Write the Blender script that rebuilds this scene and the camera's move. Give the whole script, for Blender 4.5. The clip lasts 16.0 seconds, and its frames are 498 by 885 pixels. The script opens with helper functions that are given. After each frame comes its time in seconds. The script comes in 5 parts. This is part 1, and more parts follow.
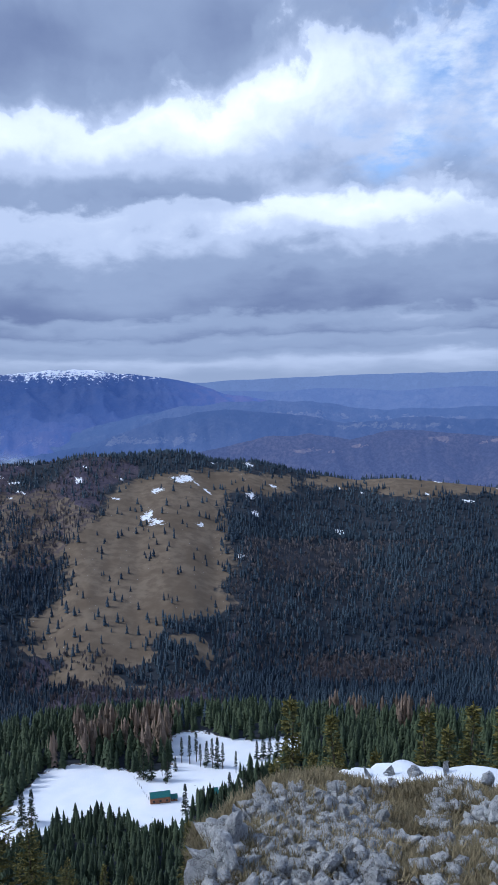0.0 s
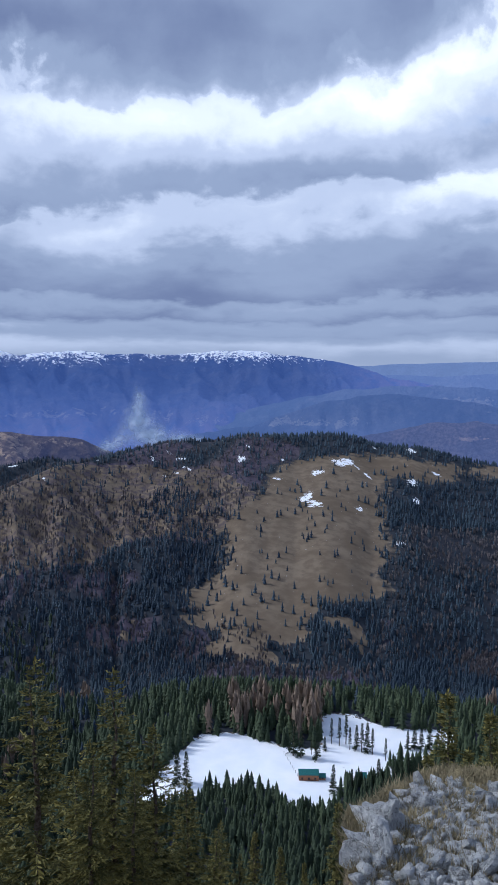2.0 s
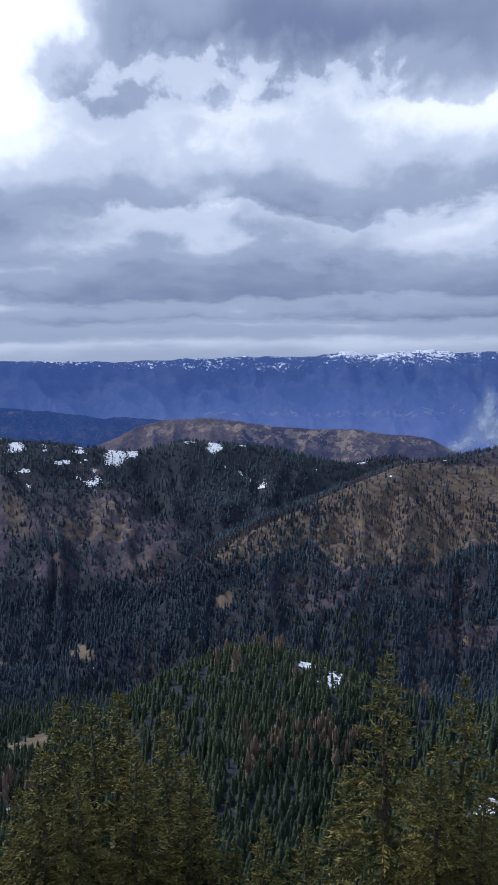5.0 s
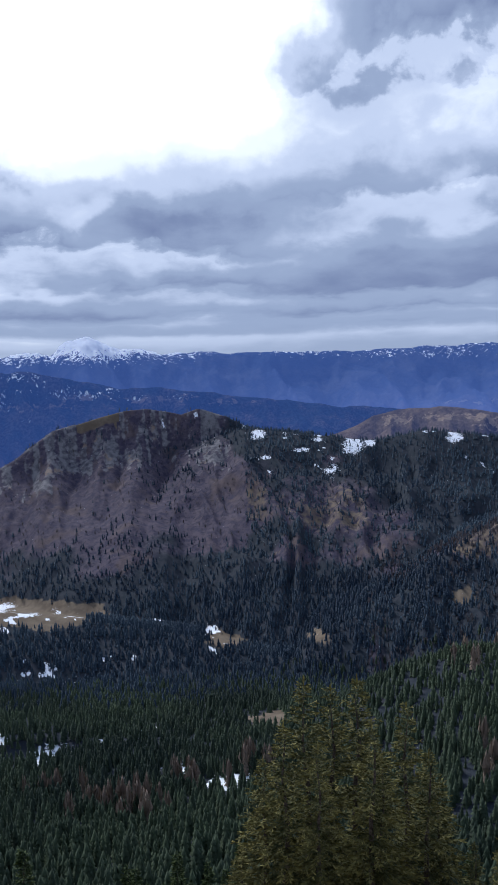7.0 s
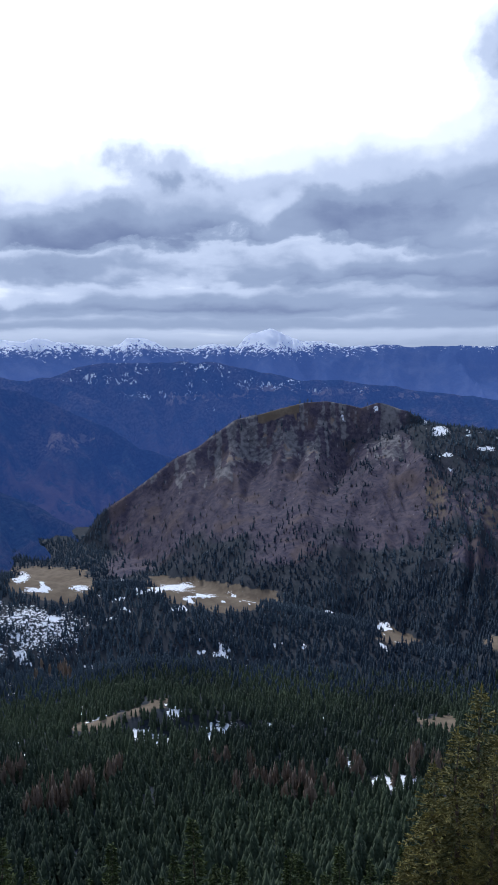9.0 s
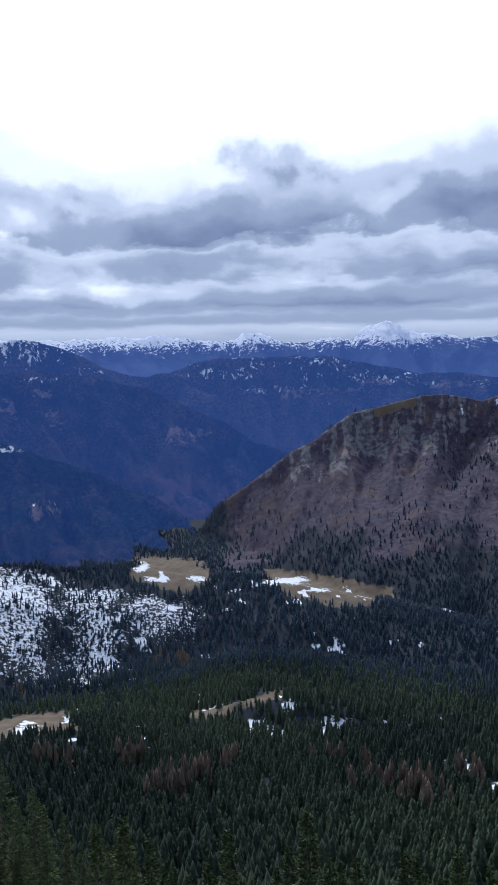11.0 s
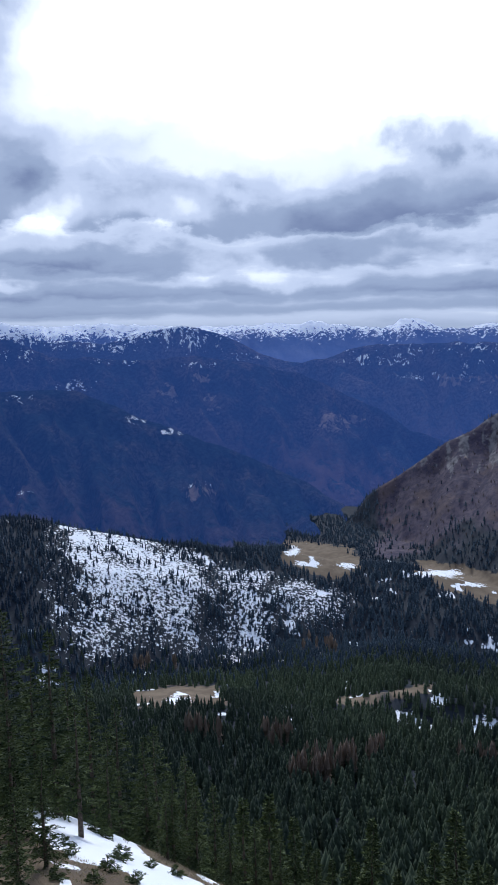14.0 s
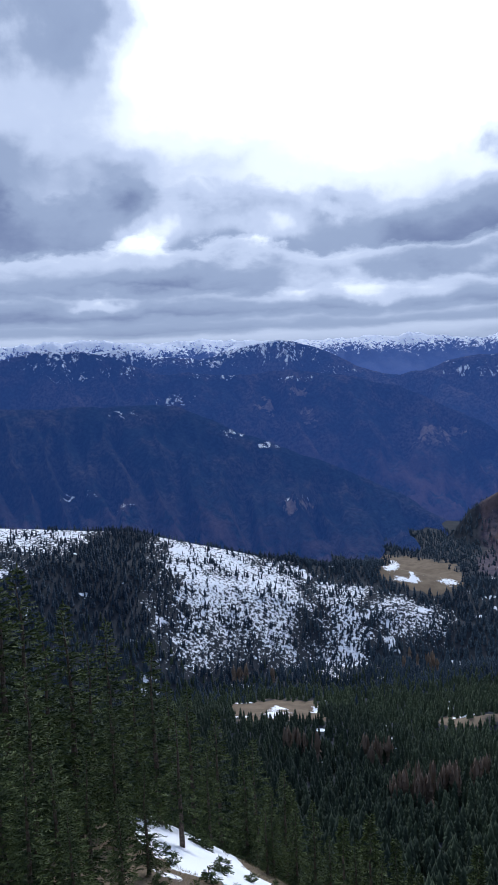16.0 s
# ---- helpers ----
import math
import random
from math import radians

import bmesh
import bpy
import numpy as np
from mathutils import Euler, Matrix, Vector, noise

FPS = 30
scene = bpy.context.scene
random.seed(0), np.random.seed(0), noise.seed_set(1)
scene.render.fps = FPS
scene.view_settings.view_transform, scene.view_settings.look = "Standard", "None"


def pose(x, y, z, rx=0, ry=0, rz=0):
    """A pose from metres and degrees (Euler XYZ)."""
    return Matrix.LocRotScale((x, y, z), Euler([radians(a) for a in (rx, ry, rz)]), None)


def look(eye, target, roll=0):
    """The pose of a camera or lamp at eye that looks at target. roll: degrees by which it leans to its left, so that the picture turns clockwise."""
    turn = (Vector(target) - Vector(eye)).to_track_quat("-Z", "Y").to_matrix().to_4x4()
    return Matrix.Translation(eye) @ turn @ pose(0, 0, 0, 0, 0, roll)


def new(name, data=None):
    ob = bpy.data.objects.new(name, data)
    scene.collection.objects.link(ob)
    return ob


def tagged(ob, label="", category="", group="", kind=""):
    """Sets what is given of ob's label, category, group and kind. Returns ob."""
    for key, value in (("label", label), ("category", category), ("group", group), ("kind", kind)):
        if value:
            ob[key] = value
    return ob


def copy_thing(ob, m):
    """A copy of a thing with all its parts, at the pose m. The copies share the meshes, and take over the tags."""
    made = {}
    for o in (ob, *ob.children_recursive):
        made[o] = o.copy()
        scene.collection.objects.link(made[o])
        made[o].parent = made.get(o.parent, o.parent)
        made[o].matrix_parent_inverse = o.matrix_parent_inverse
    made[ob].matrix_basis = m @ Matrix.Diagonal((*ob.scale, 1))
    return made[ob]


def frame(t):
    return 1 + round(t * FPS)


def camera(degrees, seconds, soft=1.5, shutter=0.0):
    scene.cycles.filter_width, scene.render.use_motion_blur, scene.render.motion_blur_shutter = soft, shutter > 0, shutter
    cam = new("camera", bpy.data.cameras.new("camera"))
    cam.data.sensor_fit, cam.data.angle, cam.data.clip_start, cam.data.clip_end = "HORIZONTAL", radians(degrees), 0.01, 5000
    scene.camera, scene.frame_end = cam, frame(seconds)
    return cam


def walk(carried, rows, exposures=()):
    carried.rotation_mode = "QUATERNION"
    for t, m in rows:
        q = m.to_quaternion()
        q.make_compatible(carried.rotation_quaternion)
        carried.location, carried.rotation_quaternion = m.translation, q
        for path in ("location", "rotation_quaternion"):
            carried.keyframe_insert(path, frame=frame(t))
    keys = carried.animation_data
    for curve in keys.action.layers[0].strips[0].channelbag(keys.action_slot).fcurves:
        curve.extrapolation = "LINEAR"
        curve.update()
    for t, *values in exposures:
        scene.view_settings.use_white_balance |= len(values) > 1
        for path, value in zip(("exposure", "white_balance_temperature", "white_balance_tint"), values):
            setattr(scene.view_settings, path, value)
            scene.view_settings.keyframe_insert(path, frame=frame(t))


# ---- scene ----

# Camera: a phone panned to the left at arm's length on a summit
cam = camera(35.5, 16.0, soft=1.0)
EYE, ARM = 1.6, 0.6
LOOKS = [  # seconds, heading to the left of north, pitch, roll
    (0.0, 0.00, -4.30, -0.72), (0.5, 3.29, -5.10, -0.19), (1.0, 6.14, -5.39, -0.02), (1.5, 8.99, -5.51, 0.25),
    (2.0, 11.90, -5.55, 0.51), (2.5, 15.35, -5.46, 0.51), (3.0, 19.30, -5.36, 0.48), (3.5, 23.65, -5.35, 0.64),
    (4.0, 28.40, -5.22, 0.47), (4.5, 32.81, -5.40, 0.02), (5.0, 37.19, -5.66, -0.28), (7.5, 58.55, -6.16, -1.44),
    (8.0, 62.27, -6.07, -1.28), (8.5, 65.91, -6.32, -0.83), (9.0, 67.83, -6.57, -0.51), (11.5, 78.66, -6.92, -1.34),
    (12.0, 80.88, -7.01, -0.97), (12.5, 82.98, -7.03, -0.93), (13.0, 84.70, -7.22, -0.90), (13.5, 86.43, -7.59, -1.12),
    (14.0, 87.72, -7.62, -1.39), (14.5, 89.04, -7.46, -1.62), (15.0, 89.77, -7.36, -1.82), (15.5, 91.95, -7.02, -2.19),
    (16.0, 94.87, -6.39, -2.54),
]


def heading(az, el=0.0):
    a, e = radians(az), radians(el)
    return Vector((-math.sin(a) * math.cos(e), math.cos(a) * math.cos(e), math.sin(e)))


def held(az, pitch, roll):
    eye = heading(az) * ARM + Vector((0, 0, EYE))
    return look(eye, eye + heading(az, pitch), roll)


walk(cam, [(t, held(az, pitch, roll)) for t, az, pitch, roll in LOOKS], exposures=[(0.0, 0.0, 5370, 9.5), (2.5, 0.0, 5580, 9.5), (5.0, 0.03, 5780, 9.5), (7.5, 0.05, 5620, 9.0), (16.0, 0.05, 5620, 9.0)])

# Light: a veiled sun high on the left, under broken cloud
SUN_AZ, SUN_EL = 86.0, 40.0
sun = new("sun", bpy.data.lights.new("sun", "SUN"))
sun.data.energy, sun.data.angle, sun.data.color = 2.4, radians(12), (1.0, 0.95, 0.88)
sun.matrix_world = look((0, 0, 300), Vector((0, 0, 300)) - heading(SUN_AZ, SUN_EL))


class Nodes:
    """Short hand for a node tree."""

    def __init__(self, tree):
        self.t = tree
        tree.nodes.clear()

    def n(self, kind, **kw):
        node = self.t.nodes.new(kind)
        for k, v in kw.items():
            if k == "op":
                node.operation = v
        return node

    def put(self, socket, v):
        if isinstance(v, bpy.types.NodeSocket):
            self.t.links.new(v, socket)
        else:
            socket.default_value = v

    def math(self, op, a, b=0.0, c=0.0, clamp=False):
        m = self.t.nodes.new("ShaderNodeMath")
        m.operation, m.use_clamp = op, clamp
        for s, v in zip(m.inputs, (a, b, c)):
            self.put(s, v)
        return m.outputs[0]

    def vec(self, op, a, b=(0, 0, 0), scale=None):
        m = self.t.nodes.new("ShaderNodeVectorMath")
        m.operation = op
        self.put(m.inputs[0], a)
        self.put(m.inputs[1], b)
        if scale is not None:
            self.put(m.inputs["Scale"], scale)
        return m.outputs["Value"] if op in ("DOT_PRODUCT", "LENGTH", "DISTANCE") else m.outputs[0]

    def noise(self, vector, scale, detail=4.0, rough=0.55, distort=0.0):
        m = self.t.nodes.new("ShaderNodeTexNoise")
        for k, v in (("Vector", vector), ("Scale", scale), ("Detail", detail), ("Roughness", rough), ("Distortion", distort)):
            self.put(m.inputs[k], v)
        return m.outputs["Fac"]

    def range(self, v, a, b, c=0.0, d=1.0, smooth=True):
        m = self.t.nodes.new("ShaderNodeMapRange")
        m.interpolation_type = "SMOOTHSTEP" if smooth else "LINEAR"
        for s, x in zip(m.inputs, (v, a, b, c, d)):
            self.put(s, x)
        return m.outputs[0]

    def mix(self, f, a, b):
        m = self.t.nodes.new("ShaderNodeMix")
        m.data_type = "RGBA"
        self.put(m.inputs[0], f)
        for s, x in ((m.inputs[6], a), (m.inputs[7], b)):
            self.put(s, x if isinstance(x, bpy.types.NodeSocket) else (*x, 1.0))
        return m.outputs[2]

    def attr(self, name):
        m = self.t.nodes.new("ShaderNodeAttribute")
        m.attribute_name = name
        return m.outputs["Fac"]

    def place(self):
        return self.t.nodes.new("ShaderNodeNewGeometry").outputs["Position"]


world = bpy.data.worlds.new("sky")
scene.world = world
world.use_nodes = True
w = Nodes(world.node_tree)
way = w.vec("NORMALIZE", w.n("ShaderNodeTexCoord").outputs["Generated"])
sep = w.n("ShaderNodeSeparateXYZ")
w.put(sep.inputs[0], way)
up = w.math("MAXIMUM", sep.outputs[2], 0.0)
sky = w.n("ShaderNodeTexSky")
sky.sky_type, sky.sun_disc = "NISHITA", False
sky.sun_elevation, sky.sun_rotation, sky.altitude = radians(SUN_EL), radians(-SUN_AZ), 1500
clear = w.vec("SCALE", sky.outputs[0], scale=0.20)
# a cloud deck seen in perspective
deck = w.n("ShaderNodeCombineXYZ")
flat = w.math("ADD", up, 0.20)
w.put(deck.inputs[0], w.math("DIVIDE", sep.outputs[0], flat))
w.put(deck.inputs[1], w.math("DIVIDE", sep.outputs[1], flat))
deck = w.vec("ADD", deck.outputs[0], (3.1, 1.7, 0.4))
billow = w.noise(deck, 1.7, 8.0, 0.50, 0.3)
# heaps of cloud in rows that close up towards the horizon
rows_up = w.math("MULTIPLY", w.math("LOGARITHM", w.math("ADD", up, 0.10), 2.71828), 0.75)
side_on = w.math("ARCTAN2", w.math("MULTIPLY", sep.outputs[0], -1.0), sep.outputs[1])


def heap(size, detail, rough, seed):
    c = w.n("ShaderNodeCombineXYZ")
    w.put(c.inputs[0], w.math("MULTIPLY", side_on, 1.6))
    w.put(c.inputs[1], rows_up)
    c.inputs[2].default_value = seed
    return w.noise(c.outputs[0], size, detail, rough, 0.2)


swell = heap(2.6, 2.0, 0.5, 2.0)
curls = heap(11.0, 7.0, 0.55, 5.0)
puffs = heap(4.5, 7.0, 0.48, 9.0)
wisp = w.noise(deck, 9.0, 6.0, 0.6, 0.2)
# azimuth and elevation of the way, in degrees, with ragged edges
azim = w.math("MULTIPLY", w.math("ARCTAN2", w.math("MULTIPLY", sep.outputs[0], -1.0), sep.outputs[1]), 57.2958)
elev0 = elev = w.math("MULTIPLY", w.math("ARCSINE", sep.outputs[2]), 57.2958)
rag = w.noise(way, 7.0, 7.0, 0.52)
rag2 = w.noise(w.vec("ADD", way, (5.0, 2.0, 1.0)), 7.0, 7.0, 0.52)
azim = w.math("ADD", azim, w.math("MULTIPLY", w.math("SUBTRACT", rag, 0.5), 17.0))
elev = w.math("ADD", elev, w.math("MULTIPLY", w.math("SUBTRACT", rag2, 0.5), 7.5))


def bank(az, el, wide, high, amount):
    """A bright (or dark) bank of cloud round a direction, its half width and half height in degrees."""
    u = w.math("DIVIDE", w.math("SUBTRACT", azim, az), wide)
    v = w.math("DIVIDE", w.math("SUBTRACT", elev, el), high)
    q = w.math("ADD", w.math("MULTIPLY", u, u), w.math("MULTIPLY", v, v))
    return w.math("MULTIPLY", w.math("EXPONENT", w.math("MULTIPLY", w.math("POWER", q, 1.2), -1.0)), amount)


SUN_BANKS = [  # bright cloud towards the sun and grey undersides
    (82, 30, 22, 16.5, 1.2), (101, 9.3, 3.4, 1.5, 0.45), (93.3, 8.7, 2.8, 1.4, 0.4), (89.2, 10.9, 1.5, 1.2, 0.25), (86.8, 5.2, 4.5, 0.9, 0.3),
    (104.6, 4, 2.6, 0.5, 0.26), (104, 12.4, 3.4, 2.6, -0.22), (107, 22, 5, 5, -0.66), (87, 11.2, 2.5, 1.8, -0.22), (81.3, 7.9, 5, 1.8, -0.2),
    (73.5, 9.3, 6, 2, -0.2), (73.8, 13.5, 2.6, 1, -0.45), (101, 5.8, 5, 0.9, -0.15), (115, 12, 6, 5, -0.3), (73, 5.2, 6, 0.8, 0.18),
]
WEST_BANKS = [  # the torn edge of the bright cloud
    (60, 20.5, 9, 5.5, 0.55), (53, 21, 3.5, 4, 0.35), (67.0, 10.9, 3.2, 1.0, 0.30), (55.5, 11, 8, 2.2, -0.18), (46.5, 17, 5, 4.5, -0.22),
    (36, 22, 10, 3.0, -0.20), (46, 20, 3, 3, 0.15), (61, 6.3, 6, 0.8, 0.12), (40.8, 14.3, 7, 1.6, 0.10), (39.4, 10.9, 1.4, 0.7, 0.22),
]
NORTH_BANKS = [  # a dark shelf over bright heaps
    (17, 23, 14, 3.0, -0.16), (3, 18.0, 7, 2.0, 0.24), (14, 16.4, 8, 1.7, 0.12), (-4, 20.6, 6, 1.8, 0.20), (24.5, 16.2, 6, 2.0, 0.14), (8, 13, 8, 1.2, -0.10),
    (-8, 10.6, 9, 1.6, 0.12), (33, 10.2, 10, 1.8, -0.15), (-11, 12.4, 7, 1.2, 0.22), (-3, 11.4, 6, 0.8, 0.14), (22, 9.5, 6, 0.8, 0.12), (34, 8.5, 7, 1.4, -0.08),
]
# layers of cloud, each bright along its billowing upper edge and grey at its foot
shift = w.math("ADD", w.math("MULTIPLY", w.math("SUBTRACT", swell, 0.5), 0.70), w.math("MULTIPLY", w.math("SUBTRACT", curls, 0.5), 0.42))
height = w.math("MULTIPLY", elev0, w.math("ADD", w.range(azim, -18.0, 14.0, 0.82, 1.0), shift))


def layering(stops):
    r = w.n("ShaderNodeValToRGB")
    while len(r.color_ramp.elements) < len(stops):
        r.color_ramp.elements.new(0.5)
    for e, (at, v) in zip(r.color_ramp.elements, stops):
        e.position, e.color = at / 30.0, (v, v, v, 1.0)
    w.put(r.inputs[0], w.math("DIVIDE", height, 30.0))
    return r.outputs[0]


NORTH = [(0.6, 0.38), (1.6, 0.54), (2.3, 0.28), (3.0, 0.38), (3.4, 0.20), (4.3, 0.38), (4.8, 0.18), (6.8, 0.24), (8.0, 0.38), (9.2, 0.56), (10.6, 0.63), (11.6, 0.35),
         (13.2, 0.44), (15.3, 0.60), (17.6, 0.76), (18.7, 0.72), (19.6, 0.46), (21.5, 0.32), (29.0, 0.34)]
WEST = [(0.6, 0.38), (1.4, 0.58), (2.0, 0.26), (2.6, 0.38), (3.2, 0.16), (4.4, 0.42), (5.0, 0.18), (6.6, 0.40), (7.2, 0.54), (7.9, 0.18), (10.0, 0.27), (12.0, 0.52),
        (13.4, 0.50), (16.0, 0.66), (20.0, 0.72), (29.0, 0.6)]
side = w.range(azim, 46.0, 60.0)
lit = w.math("ADD", w.math("MULTIPLY", layering(NORTH), w.math("SUBTRACT", 1.0, side)), w.math("MULTIPLY", layering(WEST), side))
lit = w.math("ADD", lit, w.math("MULTIPLY", w.math("SUBTRACT", billow, 0.5), 0.22))
lit = w.math("ADD", lit, w.math("MULTIPLY", w.math("SUBTRACT", puffs, 0.5), 0.34))
lit = w.math("ADD", lit, w.math("MULTIPLY", w.math("SUBTRACT", wisp, 0.5), 0.06))
lit = w.math("SUBTRACT", lit, w.range(azim, 40.0, 60.0, 0.065, 0.03))
for one in SUN_BANKS + WEST_BANKS + NORTH_BANKS:
    lit = w.math("ADD", lit, bank(*one))
ramp = w.n("ShaderNodeValToRGB")
ramp.color_ramp.interpolation = "EASE"
tones = ((0.0, (0.12, 0.145, 0.235)), (0.2, (0.185, 0.22, 0.345)), (0.424, (0.345, 0.395, 0.515)), (0.616, (0.595, 0.635, 0.75)), (0.84, (0.95, 0.96, 0.985)), (1.0, (1.22, 1.22, 1.22)))
while len(ramp.color_ramp.elements) < len(tones):
    ramp.color_ramp.elements.new(0.5)
for e, (at, c) in zip(ramp.color_ramp.elements, tones):
    e.position, e.color = at, (*c, 1.0)
w.put(ramp.inputs[0], w.math("DIVIDE", w.math("ADD", lit, 0.25), 1.25))
haze = w.range(up, 0.0, 0.05, 0.5, 0.0)
cloud = w.mix(haze, ramp.outputs[0], (0.36, 0.40, 0.50))
gap = w.math("MULTIPLY", w.math("ADD", bank(-9.5, 16.5, 3.0, 2.0, 1.0), bank(-17, 21, 7, 5, 0.9)), w.range(w.noise(deck, 5.0, 6.0, 0.6), 0.38, 0.62), clamp=True)
tone = w.mix(gap, cloud, clear)
# overhead, out of view, clear gaps are added to the cloud for blue fill light
blue_fill = w.math("MULTIPLY", w.range(elev, 34.0, 56.0), w.range(w.noise(deck, 3.0, 6.0, 0.6), 0.42, 0.55))
tone = w.mix(w.math("MULTIPLY", blue_fill, 0.85), tone, clear)
back = w.n("ShaderNodeBackground")
w.put(back.inputs[0], tone)
back.inputs[1].default_value = 1.0
wout = w.n("ShaderNodeOutputWorld")
w.put(wout.inputs[0], back.outputs[0])


# ---- materials ----
def material(name, roughness=0.8, specular=0.3):
    m = bpy.data.materials.new(name)
    m.use_nodes = True
    k = Nodes(m.node_tree)
    bsdf = k.n("ShaderNodeBsdfPrincipled")
    bsdf.inputs["Roughness"].default_value = roughness
    bsdf.inputs["Specular IOR Level"].default_value = specular
    k.put(k.n("ShaderNodeOutputMaterial").inputs[0], bsdf.outputs[0])
    return m, k, bsdf


def bump(k, bsdf, height, distance, strength=0.6):
    b = k.n("ShaderNodeBump")
    b.inputs["Strength"].default_value, b.inputs["Distance"].default_value = strength, distance
    k.put(b.inputs["Height"], height)
    k.put(bsdf.inputs["Normal"], b.outputs[0])


def ground_material():
    m, k, bsdf = material("ground_cover", 0.9, 0.1)
    p = k.place()
    coarse, mid, fine = k.noise(p, 0.012, 5), k.noise(p, 0.07, 5), k.noise(p, 0.9, 6, 0.65)
    grass = k.mix(k.range(mid, 0.35, 0.65), (0.138, 0.104, 0.073), (0.190, 0.147, 0.103))
    grass = k.mix(k.range(coarse, 0.40, 0.70), grass, (0.122, 0.091, 0.062))
    # dark needle litter, darkened for shade between trees and blued for haze
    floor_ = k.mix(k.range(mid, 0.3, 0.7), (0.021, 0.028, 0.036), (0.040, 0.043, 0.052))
    # brush: purple-grey twigs, pushed bluer to stand for distance haze
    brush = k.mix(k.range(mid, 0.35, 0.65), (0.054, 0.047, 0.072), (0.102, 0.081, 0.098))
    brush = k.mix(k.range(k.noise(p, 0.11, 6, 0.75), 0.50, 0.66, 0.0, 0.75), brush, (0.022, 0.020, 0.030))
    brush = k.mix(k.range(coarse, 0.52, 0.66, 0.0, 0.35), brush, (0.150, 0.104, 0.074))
    stone = k.mix(k.range(mid, 0.3, 0.7), (0.075, 0.070, 0.082), (0.215, 0.200, 0.200))
    stone = k.mix(k.range(k.noise(p, 0.02, 4, 0.6), 0.60, 0.68, 0.0, 0.55), stone, (0.27, 0.18, 0.115))
    snow = k.mix(k.range(mid, 0.3, 0.7), (0.80, 0.82, 0.86), (0.88, 0.88, 0.90))
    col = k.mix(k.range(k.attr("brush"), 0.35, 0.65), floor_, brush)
    col = k.mix(k.range(k.math("ADD", k.attr("grass"), k.math("MULTIPLY", k.math("SUBTRACT", mid, 0.5), 0.9)), 0.32, 0.68), col, grass)
    col = k.mix(k.range(k.math("ADD", k.attr("rock"), k.math("MULTIPLY", k.math("SUBTRACT", mid, 0.5), 0.6)), 0.40, 0.60), col, stone)
    sn = k.math("ADD", k.attr("snow"), k.math("MULTIPLY", k.math("SUBTRACT", k.noise(k.vec("MULTIPLY", p, (1, 1, 0.45)), 0.22, 8, 0.74), 0.5), 2.7))
    sn = k.range(sn, 0.46, 0.54)
    col = k.mix(sn, col, snow)
    k.put(bsdf.inputs["Base Color"], col)
    bump(k, bsdf, k.math("ADD", fine, k.math("MULTIPLY", mid, 1.2)), 0.30, 0.5)
    return m


def leaf_material(name, dark, light, rough=0.75):
    m, k, bsdf = material(name, rough, 0.2)
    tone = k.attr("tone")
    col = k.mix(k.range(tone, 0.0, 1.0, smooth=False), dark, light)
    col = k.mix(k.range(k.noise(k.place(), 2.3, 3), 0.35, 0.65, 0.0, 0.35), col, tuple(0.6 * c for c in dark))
    k.put(bsdf.inputs["Base Color"], col)
    return m


def bark_material(name, a, b):
    m, k, bsdf = material(name, 0.9, 0.1)
    f = k.noise(k.place(), 9.0, 5, 0.65)
    k.put(bsdf.inputs["Base Color"], k.mix(k.range(f, 0.35, 0.65), a, b))
    bump(k, bsdf, f, 0.03)
    return m


GROUND = ground_material()
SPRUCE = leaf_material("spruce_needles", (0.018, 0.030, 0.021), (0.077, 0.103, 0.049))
# near needles: a brighter, warmer copy with sunlight put into the colour
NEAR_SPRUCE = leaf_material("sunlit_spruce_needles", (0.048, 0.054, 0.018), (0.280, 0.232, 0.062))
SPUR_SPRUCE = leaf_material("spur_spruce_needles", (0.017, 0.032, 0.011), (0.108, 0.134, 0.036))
# distant spruce: the blue of haze is tinted into the needle colour
HAZED_SPRUCE = leaf_material("blue_green_spruce_needles", (0.014, 0.027, 0.048), (0.064, 0.094, 0.118))
BARE = leaf_material("bare_twigs", (0.115, 0.098, 0.104), (0.265, 0.228, 0.218))
RUSTY = leaf_material("rusty_larch_twigs", (0.150, 0.112, 0.086), (0.290, 0.215, 0.160))
BARK = bark_material("spruce_bark", (0.05, 0.038, 0.030), (0.13, 0.105, 0.085))

# ---- noise and outlines ----
TABLE = np.random.RandomState(7).rand(256, 256)


def value(x, y):
    xi, yi = np.floor(x).astype(int), np.floor(y).astype(int)
    u, v = x - xi, y - yi
    u, v = u * u * (3 - 2 * u), v * v * (3 - 2 * v)
    a, b = xi % 256, yi % 256
    c, d = (a + 1) % 256, (b + 1) % 256
    return (TABLE[a, b] * (1 - u) + TABLE[c, b] * u) * (1 - v) + (TABLE[a, d] * (1 - u) + TABLE[c, d] * u) * v


def fbm(x, y, size, octaves=4, rough=0.5):
    total, gain, norm = 0.0, 1.0, 0.0
    for i in range(octaves):
        s = 2 ** i / size
        total = total + gain * (value(x * s + 17.3 * i, y * s + 5.1 * i) - 0.5)
        norm += gain
        gain *= rough
    return 2 * total / norm


def inside(az, el, outline):
    """Which of the points lie within an outline of (azimuth, elevation) corners."""
    hit = np.zeros(az.shape, bool)
    pts = list(outline)
    for (a0, e0), (a1, e1) in zip(pts, pts[1:] + pts[:1]):
        if e0 != e1:
            hit ^= ((e0 > el) != (e1 > el)) & (az < a0 + (el - e0) * (a1 - a0) / (e1 - e0))
    return hit


